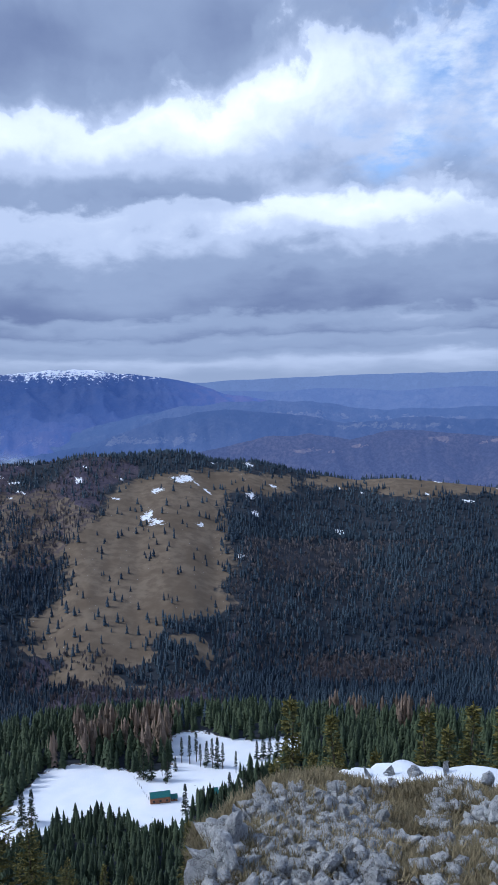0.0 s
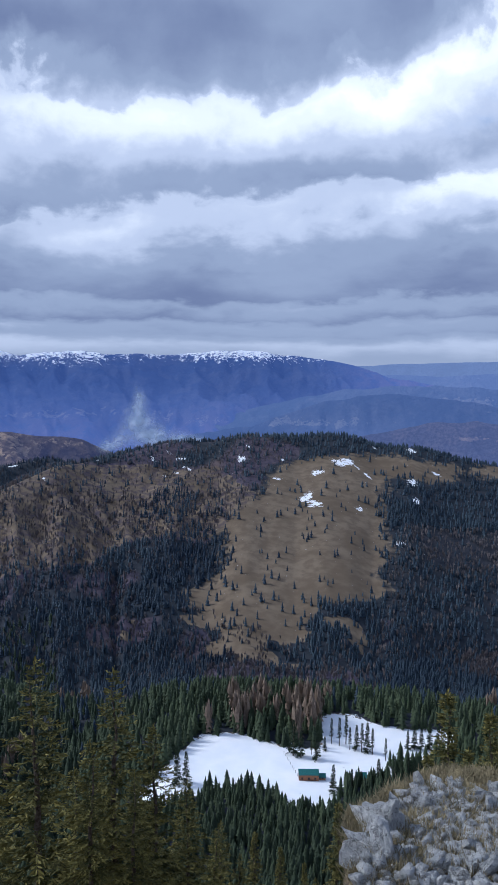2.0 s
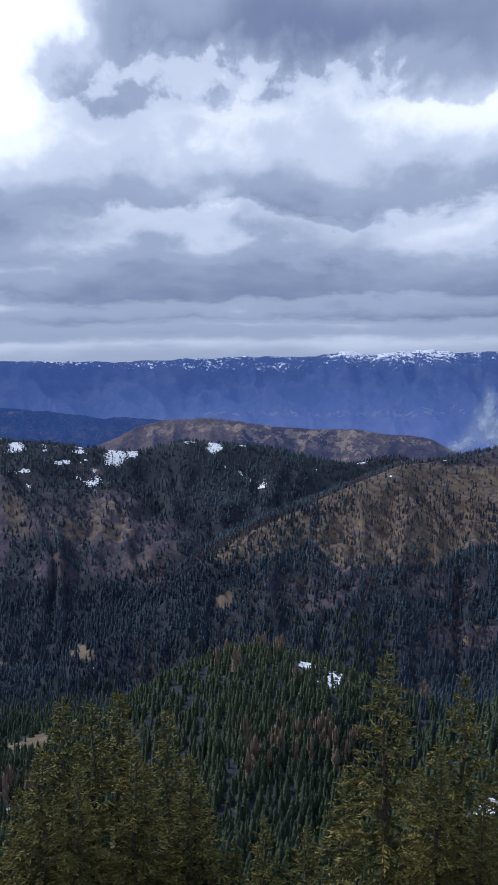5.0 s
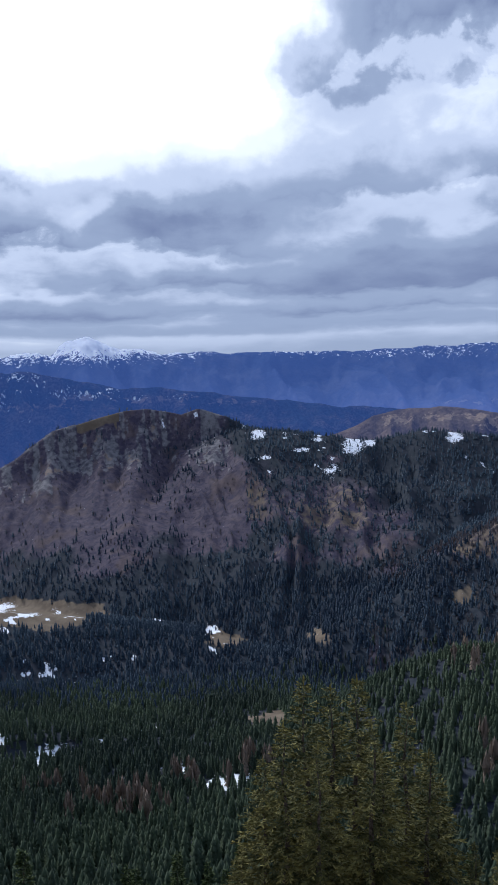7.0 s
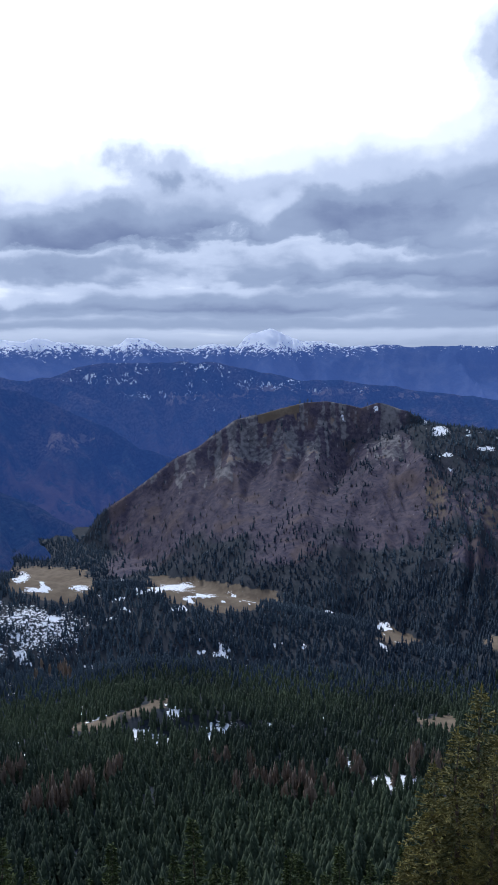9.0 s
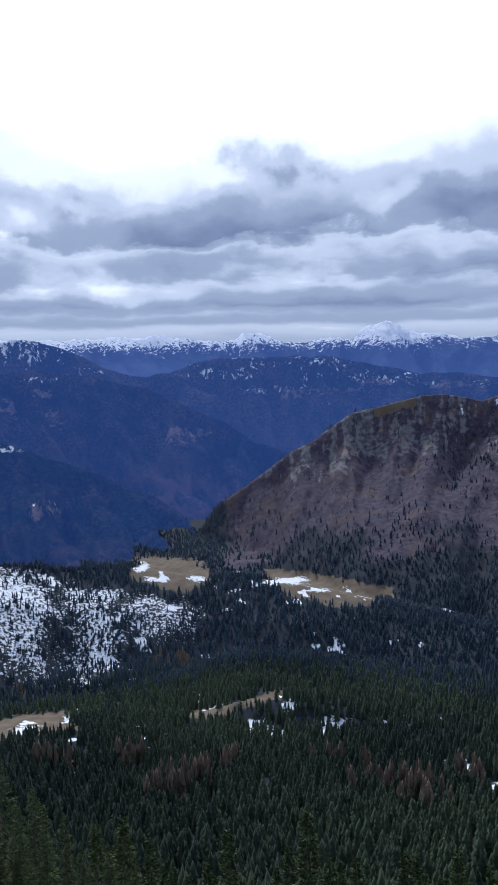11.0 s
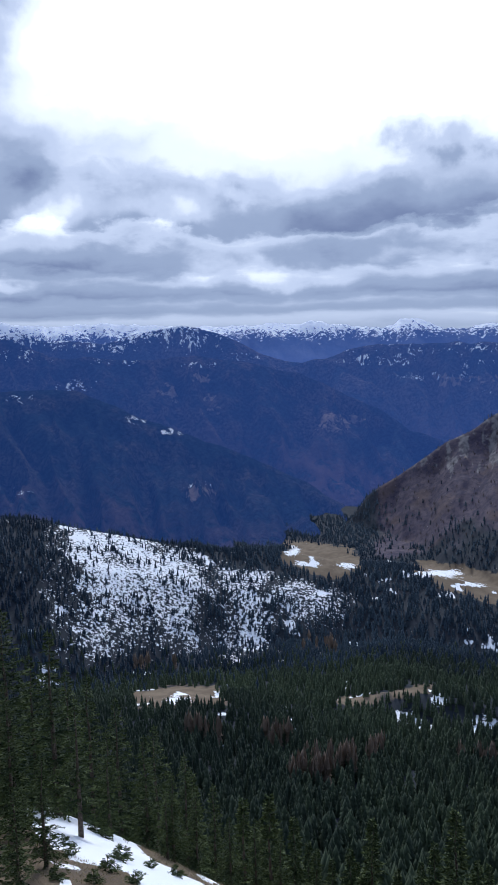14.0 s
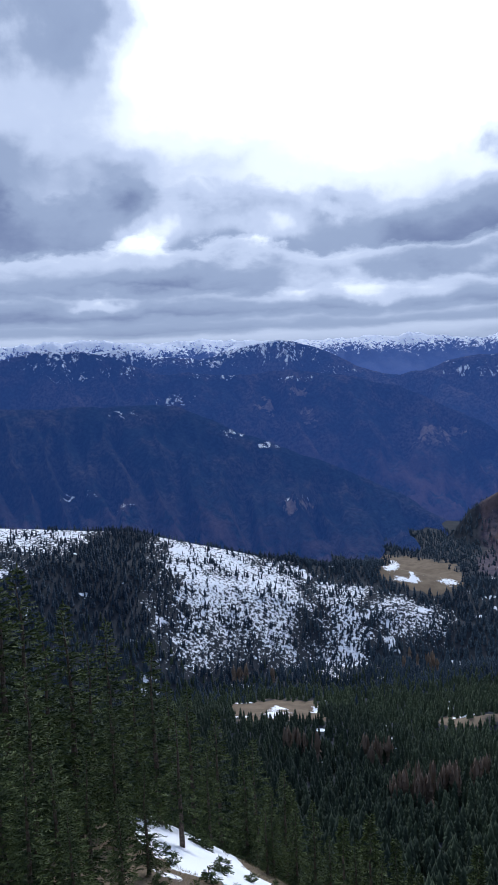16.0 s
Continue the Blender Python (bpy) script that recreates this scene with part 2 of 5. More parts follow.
# ---- the lie of the land: crests as (azimuth, distance, elevation seen from the summit) ----
KNOLL = [(8, 450, -26.5), (12, 460, -25.4), (19, 490, -25.2), (22, 520, -24.8), (26, 560, -23.8), (30, 600, -22.1), (35, 640, -20.9),
         (38, 650, -20.8), (40, 650, -21.2), (43, 650, -22.4), (47, 650, -24.2), (50, 650, -26.5), (55, 640, -31.0)]
SWELL = [(54, 590, -31), (58, 600, -28), (62, 610, -27.3), (66, 615, -26.4), (69, 620, -26.0), (72, 625, -25.6), (75, 630, -25.2), (78, 630, -25.4), (81, 620, -26.3),
         (84, 615, -26.8), (88, 610, -27.2), (93, 600, -28), (98, 590, -31)]
HILL_A = [(-40, 1700, -7.6), (-18, 1700, -7.5), (-10.7, 1700, -6.9), (-8, 1700, -7.1), (-4, 1700, -6.6), (0, 1700, -5.7), (2.6, 1700, -5.7),
          (4.2, 1720, -5.1), (6, 1720, -4.9), (8.3, 1720, -5.1), (12, 1700, -5.1), (14.4, 1700, -5.5), (18, 1680, -5.6), (21.7, 1620, -6.5),
          (24, 1560, -7.0), (26, 1500, -7.2), (29, 1430, -8.5), (32, 1380, -9.9), (35.6, 1300, -11.6), (39, 1230, -13.4), (41, 1180, -14.8),
          (43, 1130, -16.9), (47.5, 1080, -19.2), (50, 1050, -20.6), (54, 1000, -25)]
HILL_B = [(18, 2000, -9), (26.5, 2050, -6.6), (30, 2000, -7.3), (32, 2000, -6.9), (35.6, 2000, -6.1), (39, 2000, -5.7), (42, 2000, -5.5),
          (45, 2000, -6.2), (47, 2000, -6.1), (51, 2050, -5.6), (55, 2100, -5.2), (60, 2150, -6.5)]
CRAG = [(46, 2150, -9), (50.5, 2150, -5.6), (53, 2150, -5.3), (54.8, 2170, -5.0), (56.4, 2190, -4.2), (58.4, 2200, -3.6), (59.6, 2200, -4.0),
        (60.4, 2200, -3.8), (62.1, 2200, -3.5), (63.7, 2200, -3.6), (65.4, 2200, -4.0), (67, 2200, -4.45), (68.7, 2190, -4.8), (70.4, 2180, -5.9),
        (71.7, 2170, -6.9), (73.4, 2170, -7.7), (75, 2170, -8.9), (76.7, 2170, -10.1), (78.2, 2170, -11.0), (79, 2160, -11.6), (80, 2150, -13.0), (82, 2140, -15)]
SHELF = [(46, 950, -25), (50, 1000, -22.0), (54, 1040, -21.6), (59, 1100, -20.2), (65.4, 1180, -18.8), (69, 1200, -18.0), (75, 1250, -16.9),
         (80, 1280, -16.6), (85, 1300, -15.6), (90, 1290, -15.6), (95, 1270, -14.6), (100, 1260, -13.4), (104, 1260, -12.4),
         (108.5, 1250, -11.9), (114, 1250, -11.2), (125, 1250, -11)]
RADII = [0, 3, 6, 9, 14, 20, 30, 45, 60, 90, 150, 250, 300, 350, 450, 480, 520, 600, 700, 900, 1100, 1500, 2300, 5200]
UNDER_MEADOW = [-1.6, -2.7, -5.6, -8.3, -12.5, -15, -23, -35, -47, -71, -118, -187, -196, -203, -206, -211, -228, -272, -325, -352, -370, -380, -360, -380]
UNDER_WOOD = [-1.6, -2.7, -5.6, -8.3, -12.5, -16.5, -25, -38, -51, -76, -124, -205, -222, -236, -264, -272, -282, -306, -335, -400, -440, -480, -530, -560]
UNDER_SPUR = [-1.6, -2.7, -5.6, -8.3, -12, -16.4, -22, -28.5, -36, -58, -106, -192, -216, -234, -264, -272, -282, -306, -335, -400, -440, -480, -530, -560]


def crest(line, az):
    a, r, e = (np.array(c, float) for c in zip(*line))
    rc = np.interp(az, a, r)
    return rc, rc * np.tan(np.radians(np.interp(az, a, e)))


def fade(v, a, b):
    u = np.clip((v - a) / (b - a), 0, 1)
    return u * u * (3 - 2 * u)


def tent(line, az, r, front, behind):
    """A ridge: front gives the drop at a distance before the crest."""
    a0, a1 = line[0][0], line[-1][0]
    rc, zc = crest(line, az)
    z = np.where(r < rc, zc - front(np.maximum(rc - r, 0)), zc - behind * (r - rc))
    beyond = np.maximum(a0 - az, 0) + np.maximum(az - a1, 0)
    return z - 40 * beyond


def polar(x, y):
    return np.degrees(np.arctan2(-x, y)), np.hypot(x, y)


def gullies(az, r):
    """Depth of the gullies between the crag's rocky spurs, slanting as they run down."""
    down = np.maximum(crest(CRAG, az)[0] - r, 0)
    a = az - 0.004 * down + 0.5 * fbm(az * 10, r * 0.05, 20, 3)
    big = np.interp(a, [46, 50, 52.5, 54.5, 57.2, 58.4, 60.3, 62.2, 63.6, 65.0, 66.8, 68.6, 70.0, 72.0, 73.6, 75.6, 77.0, 79, 84],
                    [0, 0.2, 1, 0.2, 1.2, 0, 1.3, 0.1, 0.8, 0, 0.9, 0.1, 0.8, 0, 0.8, 0, 0.7, 0, 0])
    small = np.abs(fbm(a * 30, r * 0.08, 20, 4, 0.6))
    return (36 * big + 17 * small) * fade(down, 0, 60) * (1 - 0.75 * fade(down, 120, 520))


def ribs(line, az, r, wide, deep, lean):
    """Depth of the gullies that run down a hillside between its ribs."""
    down = np.maximum(crest(line, az)[0] - r, 0)
    a = az * 10 + lean * down + 26 * fbm(az * 10, r * 0.12, 60, 3)
    cut = 0.7 * np.abs(fbm(a, r * 0.04, wide, 2)) + 0.5 * np.abs(fbm(a + 50, r * 0.10, wide / 3, 3, 0.6))
    return deep * cut * fade(down, 10, 170) * (1 - 0.6 * fade(down, 500, 900))


def land(x, y):
    """Height of the ground over the summit's foot; the eye is at EYE."""
    az, r = polar(x, y)
    a = np.interp(r, RADII, UNDER_MEADOW)
    b = np.interp(r, RADII, UNDER_WOOD)
    c = np.interp(r, RADII, UNDER_SPUR)
    k1, k2 = fade(az, 17, 32), np.clip((az - 82) / 22, 0, 1)
    z = (a * (1 - k1) + b * k1) * (1 - k2) + c * k2
    z = z + np.where(r > 70, fbm(x, y, 90, 4) * np.clip((r - 70) / 60, 0, 5 + 3 * fade(az, 50, 60)), 0)
    ridges = (
        tent(KNOLL, az, r, lambda d: 0.02 * d, 0.45) + fbm(x, y, 70, 4) * 4,
        tent(HILL_A, az, r, lambda d: 0.235 * d, 0.15) + fbm(x, y, 260, 4) * 5 * fade(np.abs(r - crest(HILL_A, az)[0]), 0, 300) - ribs(HILL_A, az, r, 48, 42 * fade(az, 10, 22) + 7, -0.02),
        tent(HILL_B, az, r, lambda d: 0.27 * d, 0.2) + fbm(x + 900, y, 240, 5) * 18 * fade(np.abs(r - crest(HILL_B, az)[0]), 0, 250) - ribs(HILL_B, az, r, 60, 95, 0.015),
        tent(SWELL, az, r, lambda d: 0.30 * d, 0.30) + fbm(x, y + 90, 60, 4) * 5,
        tent(CRAG, az, r, lambda d: (95 - 70 * fade(az, 66, 72)) * (1 - np.exp(-d / 70)) + (0.25 + 0.10 * fade(az, 66, 72)) * d, 0.4) + fbm(x, y + 700, 110, 5, 0.6) * 16 * fade(np.abs(r - crest(CRAG, az)[0]), 0, 110) - gullies(az, r),
        tent(SHELF, az, r, lambda d: 0.12 * np.minimum(d, 150) + 0.40 * np.maximum(d - 150, 0), 0.3) + fbm(x + 300, y, 120, 4) * 5 * fade(np.abs(r - crest(SHELF, az)[0]), 0, 150),
    )
    for ridge in ridges:
        z = np.maximum(z, ridge)
    # rocky bench below the summit
    bench = -6.25 - 0.10 * (r - 11) + fbm(x, y, 2.4, 4) * 0.45
    rim = np.interp(az, [-60, -9, -7, -5.5, -3.5, 1.7, 3.4, 5], [14.1, 14.2, 14.0, 13.5, 13.2, 11.7, 11.0, 10.2]) + fbm(x, y, 1.3, 3) * 0.5
    on = fade(-az, -5.4, -4.3) * fade(r, 7.0, 9.5) * (1 - fade(r, rim, rim + 1.4)) * fade(az, -60, -45)
    z = np.maximum(z, z * (1 - on) + bench * on)
    return z + EYE


# outlines on the land as seen from the summit
MEADOW = [(17.5, -16.6), (13.5, -14.7), (13.8, -12.3), (13.0, -11.1), (9.6, -7.4), (5.9, -6.3), (0.9, -6.3), (-3.7, -7.1), (-2.6, -8.3), (2.0, -7.8),
          (1.8, -9.9), (1.5, -13.6), (1.9, -16.6), (6.1, -17.3), (8.9, -19.8), (14.4, -18.5)]
TOP_FIELD = [(-3.7, -6.7), (-8.2, -6.9), (-10.7, -6.6), (-20, -7.2), (-20, -7.8), (-10.3, -8.4), (-8.9, -7.6), (-4.1, -7.8)]
SCRUB = [(26.1, -7.0), (14, -7.4), (11, -10), (15, -13.0), (19.3, -12.5), (23.9, -14.3), (30.5, -14.9), (32.2, -12.9), (39.0, -14.6), (40.2, -13.7), (33.9, -10.5)]
SNOWFIELD = [(21.2, -30.7), (15.9, -26.3), (12.6, -25.9), (8.9, -26.8), (5.7, -26.8), (6.3, -25.5), (5.9, -24.6), (4.2, -24.5), (1.6, -25.2),
             (-4, -25.0), (-4, -26.6), (1.2, -27.5), (0.4, -28.2), (6.4, -29.5), (10.7, -29.4), (14.4, -29.3), (16.9, -30.5)]
FIELDS = [
    [(85.6, -14.7), (80.3, -15.3), (78.9, -16.8), (81.5, -17.7), (85.2, -16.5)],
    [(111.2, -10.6), (105.0, -11.7), (107.6, -12.1), (109.8, -11.7)],
    [(75.2, -16.0), (72.7, -16.3), (65.8, -17.5), (65.4, -18.2), (69.3, -19.0), (74.0, -17.9), (76.0, -16.9)],
    [(58.8, -19.5), (57.4, -19.7), (54.0, -20.9), (57.3, -21.1)],
    [(55.6, -25.6), (52.1, -25.0), (52.3, -26.4), (54.7, -26.5)],
    [(97.3, -24.9), (94.0, -24.7), (90.2, -24.8), (90.0, -26.4), (93.5, -26.1), (96.6, -26.2)],
    [(81.5, -25.7), (77.9, -25.3), (73.9, -24.5), (73.4, -24.8), (77.4, -25.7), (80.4, -26.3), (81.8, -26.2)],
    [(39.6, -16.6), (38.2, -16.4), (38.1, -17.6), (39.7, -17.6)],
    [(50.4, -19.8), (49.2, -19.8), (49.0, -20.9), (50.2, -20.8)],
]
SNOW_SLOPES = [
    [(103.0, -12.0), (99.3, -12.7), (95.7, -13.6), (93.1, -15.0), (90.5, -16.2), (90.7, -18.9), (92.0, -21.1), (91.5, -23.2), (93.7, -23.3), (96.1, -22.4), (99.0, -23.0),
     (101.4, -22.9), (101.9, -18.4), (102.3, -14.9)],
    [(86.0, -17.3), (82.7, -17.7), (80.8, -19.0), (80.9, -20.9), (83.3, -20.9), (85.1, -21.4), (86.9, -19.5)],
    [(118, -10.2), (113.1, -10.4), (110.6, -10.9), (105.2, -11.9), (102.6, -12.1), (107.6, -12.8), (110.0, -13.8), (113.2, -12.6), (118, -12.4)],
    [(118, -13.0), (112.0, -13.2), (112.4, -14.9), (118, -15.0)],
]
SPUR_SNOW = [
    [(106.0, -30.2), (104.6, -30.6), (103.0, -31.8), (100.7, -31.6), (99.4, -32.8), (97.5, -33.8), (96.4, -34.9), (94.1, -36.0), (92.0, -36.8), (91.0, -38.5), (95.3, -37.2),
     (97.7, -35.9), (100.4, -34.8), (102.7, -34.0), (104.4, -32.8)],
    [(94.3, -35.0), (91.9, -36.0), (90.7, -35.6), (89.6, -36.4), (91.5, -36.8)],
    [(108.0, -34.6), (105.7, -35.5), (103.8, -35.7), (102.4, -35.4), (101.5, -36.6), (104.0, -37.5), (108.0, -36.5)],
    [(99.0, -36.4), (97.0, -36.8), (96.0, -38.0), (99.0, -37.6)],
]
THIN_SNOW = [(90.9, -16.2), (87.4, -16.7), (85.6, -17.4), (86.6, -19.5), (85.7, -21.1), (87.0, -23.4), (90.1, -23.9), (91.3, -21.0), (91.1, -18.9)]
SNOW_PATCHES = [
    [(78.2, -26.5), (76.6, -26.4), (73.2, -27.6), (76.4, -27.8)], [(71.9, -26.5), (69.0, -26.4), (69.0, -27.5), (71.6, -27.5)], [(58.3, -29.4), (54.8, -29.1), (54.8, -30.0), (57.9, -30.3)],
    [(94.6, -25.5), (92.6, -25.4), (92.8, -25.9), (94.4, -26.0)],
    [(34.5, -20.8), (33.1, -21.0), (32.2, -21.6), (33.1, -22.2)], [(31.4, -21.9), (30.6, -22.0), (29.8, -23.6), (31.6, -22.9)],
]


DRIFTS = [  # azimuth, elevation, half width, half height
    (4.9, -6.9, 0.9, 0.22), (6.8, -7.7, 0.7, 0.25), (7.6, -9.5, 0.35, 0.6), (6.9, -10.0, 0.5, 0.3), (-0.2, -8.3, 0.4, 0.4), (-0.4, -9.5, 0.5, 0.35),
    (0.6, -12.6, 0.4, 0.2), (3.6, -10.4, 0.25, 0.3), (0.0, -5.9, 0.5, 0.2), (-6.5, -10.8, 0.6, 0.2), (39.8, -6.0, 0.8, 0.45), (36.2, -8.9, 0.2, 0.7),
    (47.0, -6.5, 0.9, 0.8), (48.7, -8.4, 0.7, 0.5), (50.8, -6.9, 0.8, 0.25), (53.9, -5.7, 0.8, 0.45), (45.8, -6.3, 0.4, 0.5), (49.5, -6.1, 0.5, 0.2), (29.0, -6.9, 0.4, 0.3), (26.0, -6.5, 0.4, 0.2),
]
FIELD_DRIFTS = [
    (12.5, -6.8, 0.3, 0.2), (73.5, -17.0, 1.6, 0.35), (84.6, -15.6, 0.6, 0.5), (80.6, -16.6, 0.7, 0.2), (57.9, -19.7, 0.6, 0.2), (62.0, -18.9, 0.5, 0.2),
    (62.6, -3.8, 0.4, 0.12), (58.4, -4.0, 0.8, 0.12), (60.8, -4.7, 0.12, 0.5), (83.6, -16.6, 1.4, 0.2), (71.5, -17.7, 1.2, 0.15), (69.0, -17.6, 0.8, 0.15), (77.5, -16.4, 0.8, 0.15)]


def cover(x, y, z):
    """Shares of snow, dry grass, rock and brushwood, and how thickly conifers and bare trees stand."""
    az, r = polar(x, y)
    el = np.degrees(np.arctan2(z - EYE, np.maximum(r, 0.1)))
    wob = fbm(x, y, 60, 4)
    a, e = az + wob * 0.7, el + fbm(x + 400, y, 60, 4) * 0.35
    s, g, k, b = (np.zeros(x.shape) for _ in range(4))
    wood, bare = np.ones(x.shape), np.zeros(x.shape)
    far_hill = r > 700
    scrub = inside(a, e, SCRUB) & far_hill
    g[scrub], b[scrub], wood[scrub], bare[scrub] = 0.56, 1, np.clip(0.24 + 0.8 * fbm(x, y, 70, 3), 0.06, 0.8)[scrub], 0.75
    # bare woods on the lower right of the meadow hill, and on the crag's foot
    mixed = far_hill & (az < 1.5) & (r < 1500) & (el > -21.5) & (el < -11.5)
    bare = np.where(mixed, np.clip(0.62 + 1.4 * fbm(x, y, 130, 3), 0, 0.92), bare)
    wood, b = np.where(mixed, 1 - bare, wood), np.where(mixed, 0.45 * bare, b)
    foot = far_hill & (az > 1) & (az < 24) & (el < -18)
    bare = np.where(foot & (wood > 0.5), np.clip(0.35 + fbm(x, y, 90, 3), 0, 0.8), bare)
    b, wood = np.where(foot, np.maximum(b, bare), b), np.where(foot, np.minimum(wood, 1 - bare), wood)
    g = np.where(foot, np.maximum(g, 0.9 * (fbm(x + 8, y, 70, 3) > 0.3)), g)
    wood = np.where(foot & (g > 0.8), 0.1, wood)
    slopes = far_hill & (az > 8) & (az < 46) & (wood > 0.9)
    grey = np.clip(0.28 + 1.3 * fbm(x + 33, y, 100, 3) + 0.6 * fbm(x, y + 71, 320, 2), 0, 0.75)
    bare, wood, b = np.where(slopes, grey, bare), np.where(slopes, 1 - 0.8 * grey, wood), np.where(slopes, 0.8 * grey, b)
    crag = (az > 30) & (r > 1250) & (r < 2230) & (az < 86)
    warm = np.clip(np.where(az > 55, 0.88, 0.62) + np.where(az > 55, 0.7, 1.5) * fbm(x + 50, y + 80, 170, 4), 0, 1) * fade(el + 4.0 * fbm(x, y, 190, 4), -17.0, -12.8)
    warm = warm * fade(az + 9.0 * fbm(x + 9, y, 180, 4), 39.0, 47.0) * (1 - 0.85 * fade(el, -8.0, -6.4) * (1 - fade(az, 55, 57)))
    warm = warm * (1 - fade(az, 77.5, 79.5))
    b, bare, wood = np.where(crag & (r > 1420), warm, b), np.where(crag & (r > 1420), 0.30 * warm * (1 - 0.6 * fade(az, 52, 58)), bare), np.where(crag & (r > 1420), np.clip(1.0 - 1.22 * warm + 0.3 * fbm(x + 5, y, 60, 3), 0.01, 1), wood)
    rusty = crag & (r > 1420) & (az < 55)
    g, wood = np.where(rusty, 0.50 * warm, g), np.where(rusty, np.clip(1.0 - 0.72 * warm + 0.8 * fbm(x + 5, y, 60, 3), 0.12, 1), wood)
    cliff = crag & (az > 56) & (az < 77) & (el > -10.5)
    ribs = fbm(az * 30 + 14 * fbm(x, y, 200, 3), r * 0.10, 11, 5, 0.65)
    k = np.where(cliff, 0.42 + 0.8 * ribs + 0.35 * fbm(x, y, 40, 3) - 0.5 * fade(-el, 7.2, 9.6) * (az < 69) - 0.35 * fade(-el, 9.0, 10.4), k)
    top_grass = (az > 64.2) & (az < 67.2) & (np.abs(r - crest(CRAG, az)[0]) < 20 + 14 * fbm(x, y, 30, 3))
    g, wood, bare, k = np.where(top_grass, 1, g), np.where(top_grass, 0, wood), np.where(top_grass, 0, bare), np.where(top_grass, 0, k)
    w2, w3 = fbm(x, y, 24, 3), fbm(x + 60, y + 20, 24, 3)

    def soft(line, amount=0.5):
        """Share of nearby ground within an outline: its edge is ragged and gradual."""
        tests = [inside(az + wob * 0.7 + amount * (w2 + du), el + 0.4 * amount * (w3 + dv), line) for du, dv in ((-0.6, -0.6), (0.6, -0.6), (-0.6, 0.6), (0.6, 0.6))]
        return sum(t.astype(float) for t in tests) / 4

    for line in (MEADOW, TOP_FIELD):
        hit = soft(line, 0.8) * far_hill
        g, wood, bare, b = np.maximum(g, hit), wood * (1 - hit) + 0.05 * hit, bare * (1 - hit), b * (1 - hit)
    for line in FIELDS:
        hit = soft(line) * (r > 300)
        g, wood, bare = np.maximum(g, hit), wood * (1 - hit), bare * (1 - hit)
    hit = soft(SNOWFIELD, 0.35) * ((r > 250) & (r < 700))
    s, g, wood, bare = np.maximum(s, hit), np.maximum(g, hit), np.where(hit > 0.6, 0.0, wood), bare * (1 - hit)
    for line in SNOW_SLOPES:
        hit = soft(line, 1.5) * (r > 800)
        s = np.maximum(s, hit * (0.54 + 0.22 * fbm(x, y, 50, 3) - 0.20 * fade(-el, 18, 23)))
        wood = wood * (1 - hit) + hit * np.clip(0.16 - 0.9 * fbm(x, y, 40, 3), 0.06, 0.7) * np.clip(1.0 + 0.2 * (-el - 12), 0.8, 3.2)
    hit = soft(THIN_SNOW, 1.2) * (r > 800)
    s, wood = np.maximum(s, hit * (0.40 + 0.35 * fbm(x + 30, y, 40, 3))), wood * (1 - 0.35 * hit)
    for line in SNOW_PATCHES:
        hit = soft(line, 0.7) * (r > 250)
        s, wood, bare = np.maximum(s, 0.85 * hit), wood * (1 - 0.85 * hit), bare * (1 - hit)
    # old snow left in hollows
    for ca, ce, ra, re in DRIFTS + FIELD_DRIFTS:
        hit = np.clip(1.25 - ((az + w2 * 0.5 - ca) / ra) ** 2 - ((el + w3 * 0.25 - ce) / re) ** 2, 0, 1) * (r > 700)
        s, wood = np.maximum(s, 0.75 * hit), wood * (1 - 0.7 * hit)
    spots = fbm(x + 77, y + 31, 26, 3)
    crown = far_hill & (el > -8.5) & (az < 56) & (az > -20)
    s = np.where(crown & (spots > 0.55), 0.8, s)
    s = np.where((r > 250) & (r < 1300) & (az > 56) & (spots > 0.52), 0.9, s)
    by_hut = (az > 4.8) & (az < 9.4) & (el < -28.0) & (el > -30.6) & (r > 300) & (r < 420)
    wood, s = np.where(by_hut, 0, wood), np.where(by_hut, 1, s)
    # summit: dry grass and stones, snow beyond the bench and on the spur
    near = r < 70
    g, wood = np.where(near, 1, g), np.where(near, 0, wood)
    strip = (az < -5.8) & (az > -60) & (r > np.interp(az, [-60, -18, -8.5, -6], [12.9, 13.0, 13.5, 13.6]) + 0.25 * fbm(x, y, 1.5, 3)) & (r < 17.5)
    spur = np.zeros(x.shape)
    for line in SPUR_SNOW:
        spur = np.maximum(spur, inside(az + 0.5 * fbm(x, y, 2.0, 3), el + 0.4 * fbm(x + 7, y, 2.0, 3), line) * 1.0)
    drift = (az > 80) & (r > 18) & (r < 110)
    s = np.where(strip, 0.9, s)
    s = np.where(drift, 1.2 * spur, s)
    b = np.where(drift & (spur < 0.5), np.clip(0.4 + fbm(x, y, 3, 3), 0, 1), b)
    g = np.where(drift, 0.80 + 0.6 * fbm(x + 40, y, 5, 3), g)
    return s, g, k, b, wood, bare


def fill(mesh, verts, faces, attrs=()):
    """A mesh from arrays: faces all of one corner count."""
    n = faces.shape[1]
    mesh.vertices.add(len(verts))
    mesh.vertices.foreach_set("co", verts.astype(np.float32).ravel())
    mesh.loops.add(faces.size)
    mesh.loops.foreach_set("vertex_index", faces.astype(np.int32).ravel())
    mesh.polygons.add(len(faces))
    mesh.polygons.foreach_set("loop_start", np.arange(0, faces.size, n, dtype=np.int32))
    mesh.update(calc_edges=True)
    for name, values in attrs:
        mesh.attributes.new(name, "FLOAT", "POINT").data.foreach_set("value", values.astype(np.float32))
    return mesh


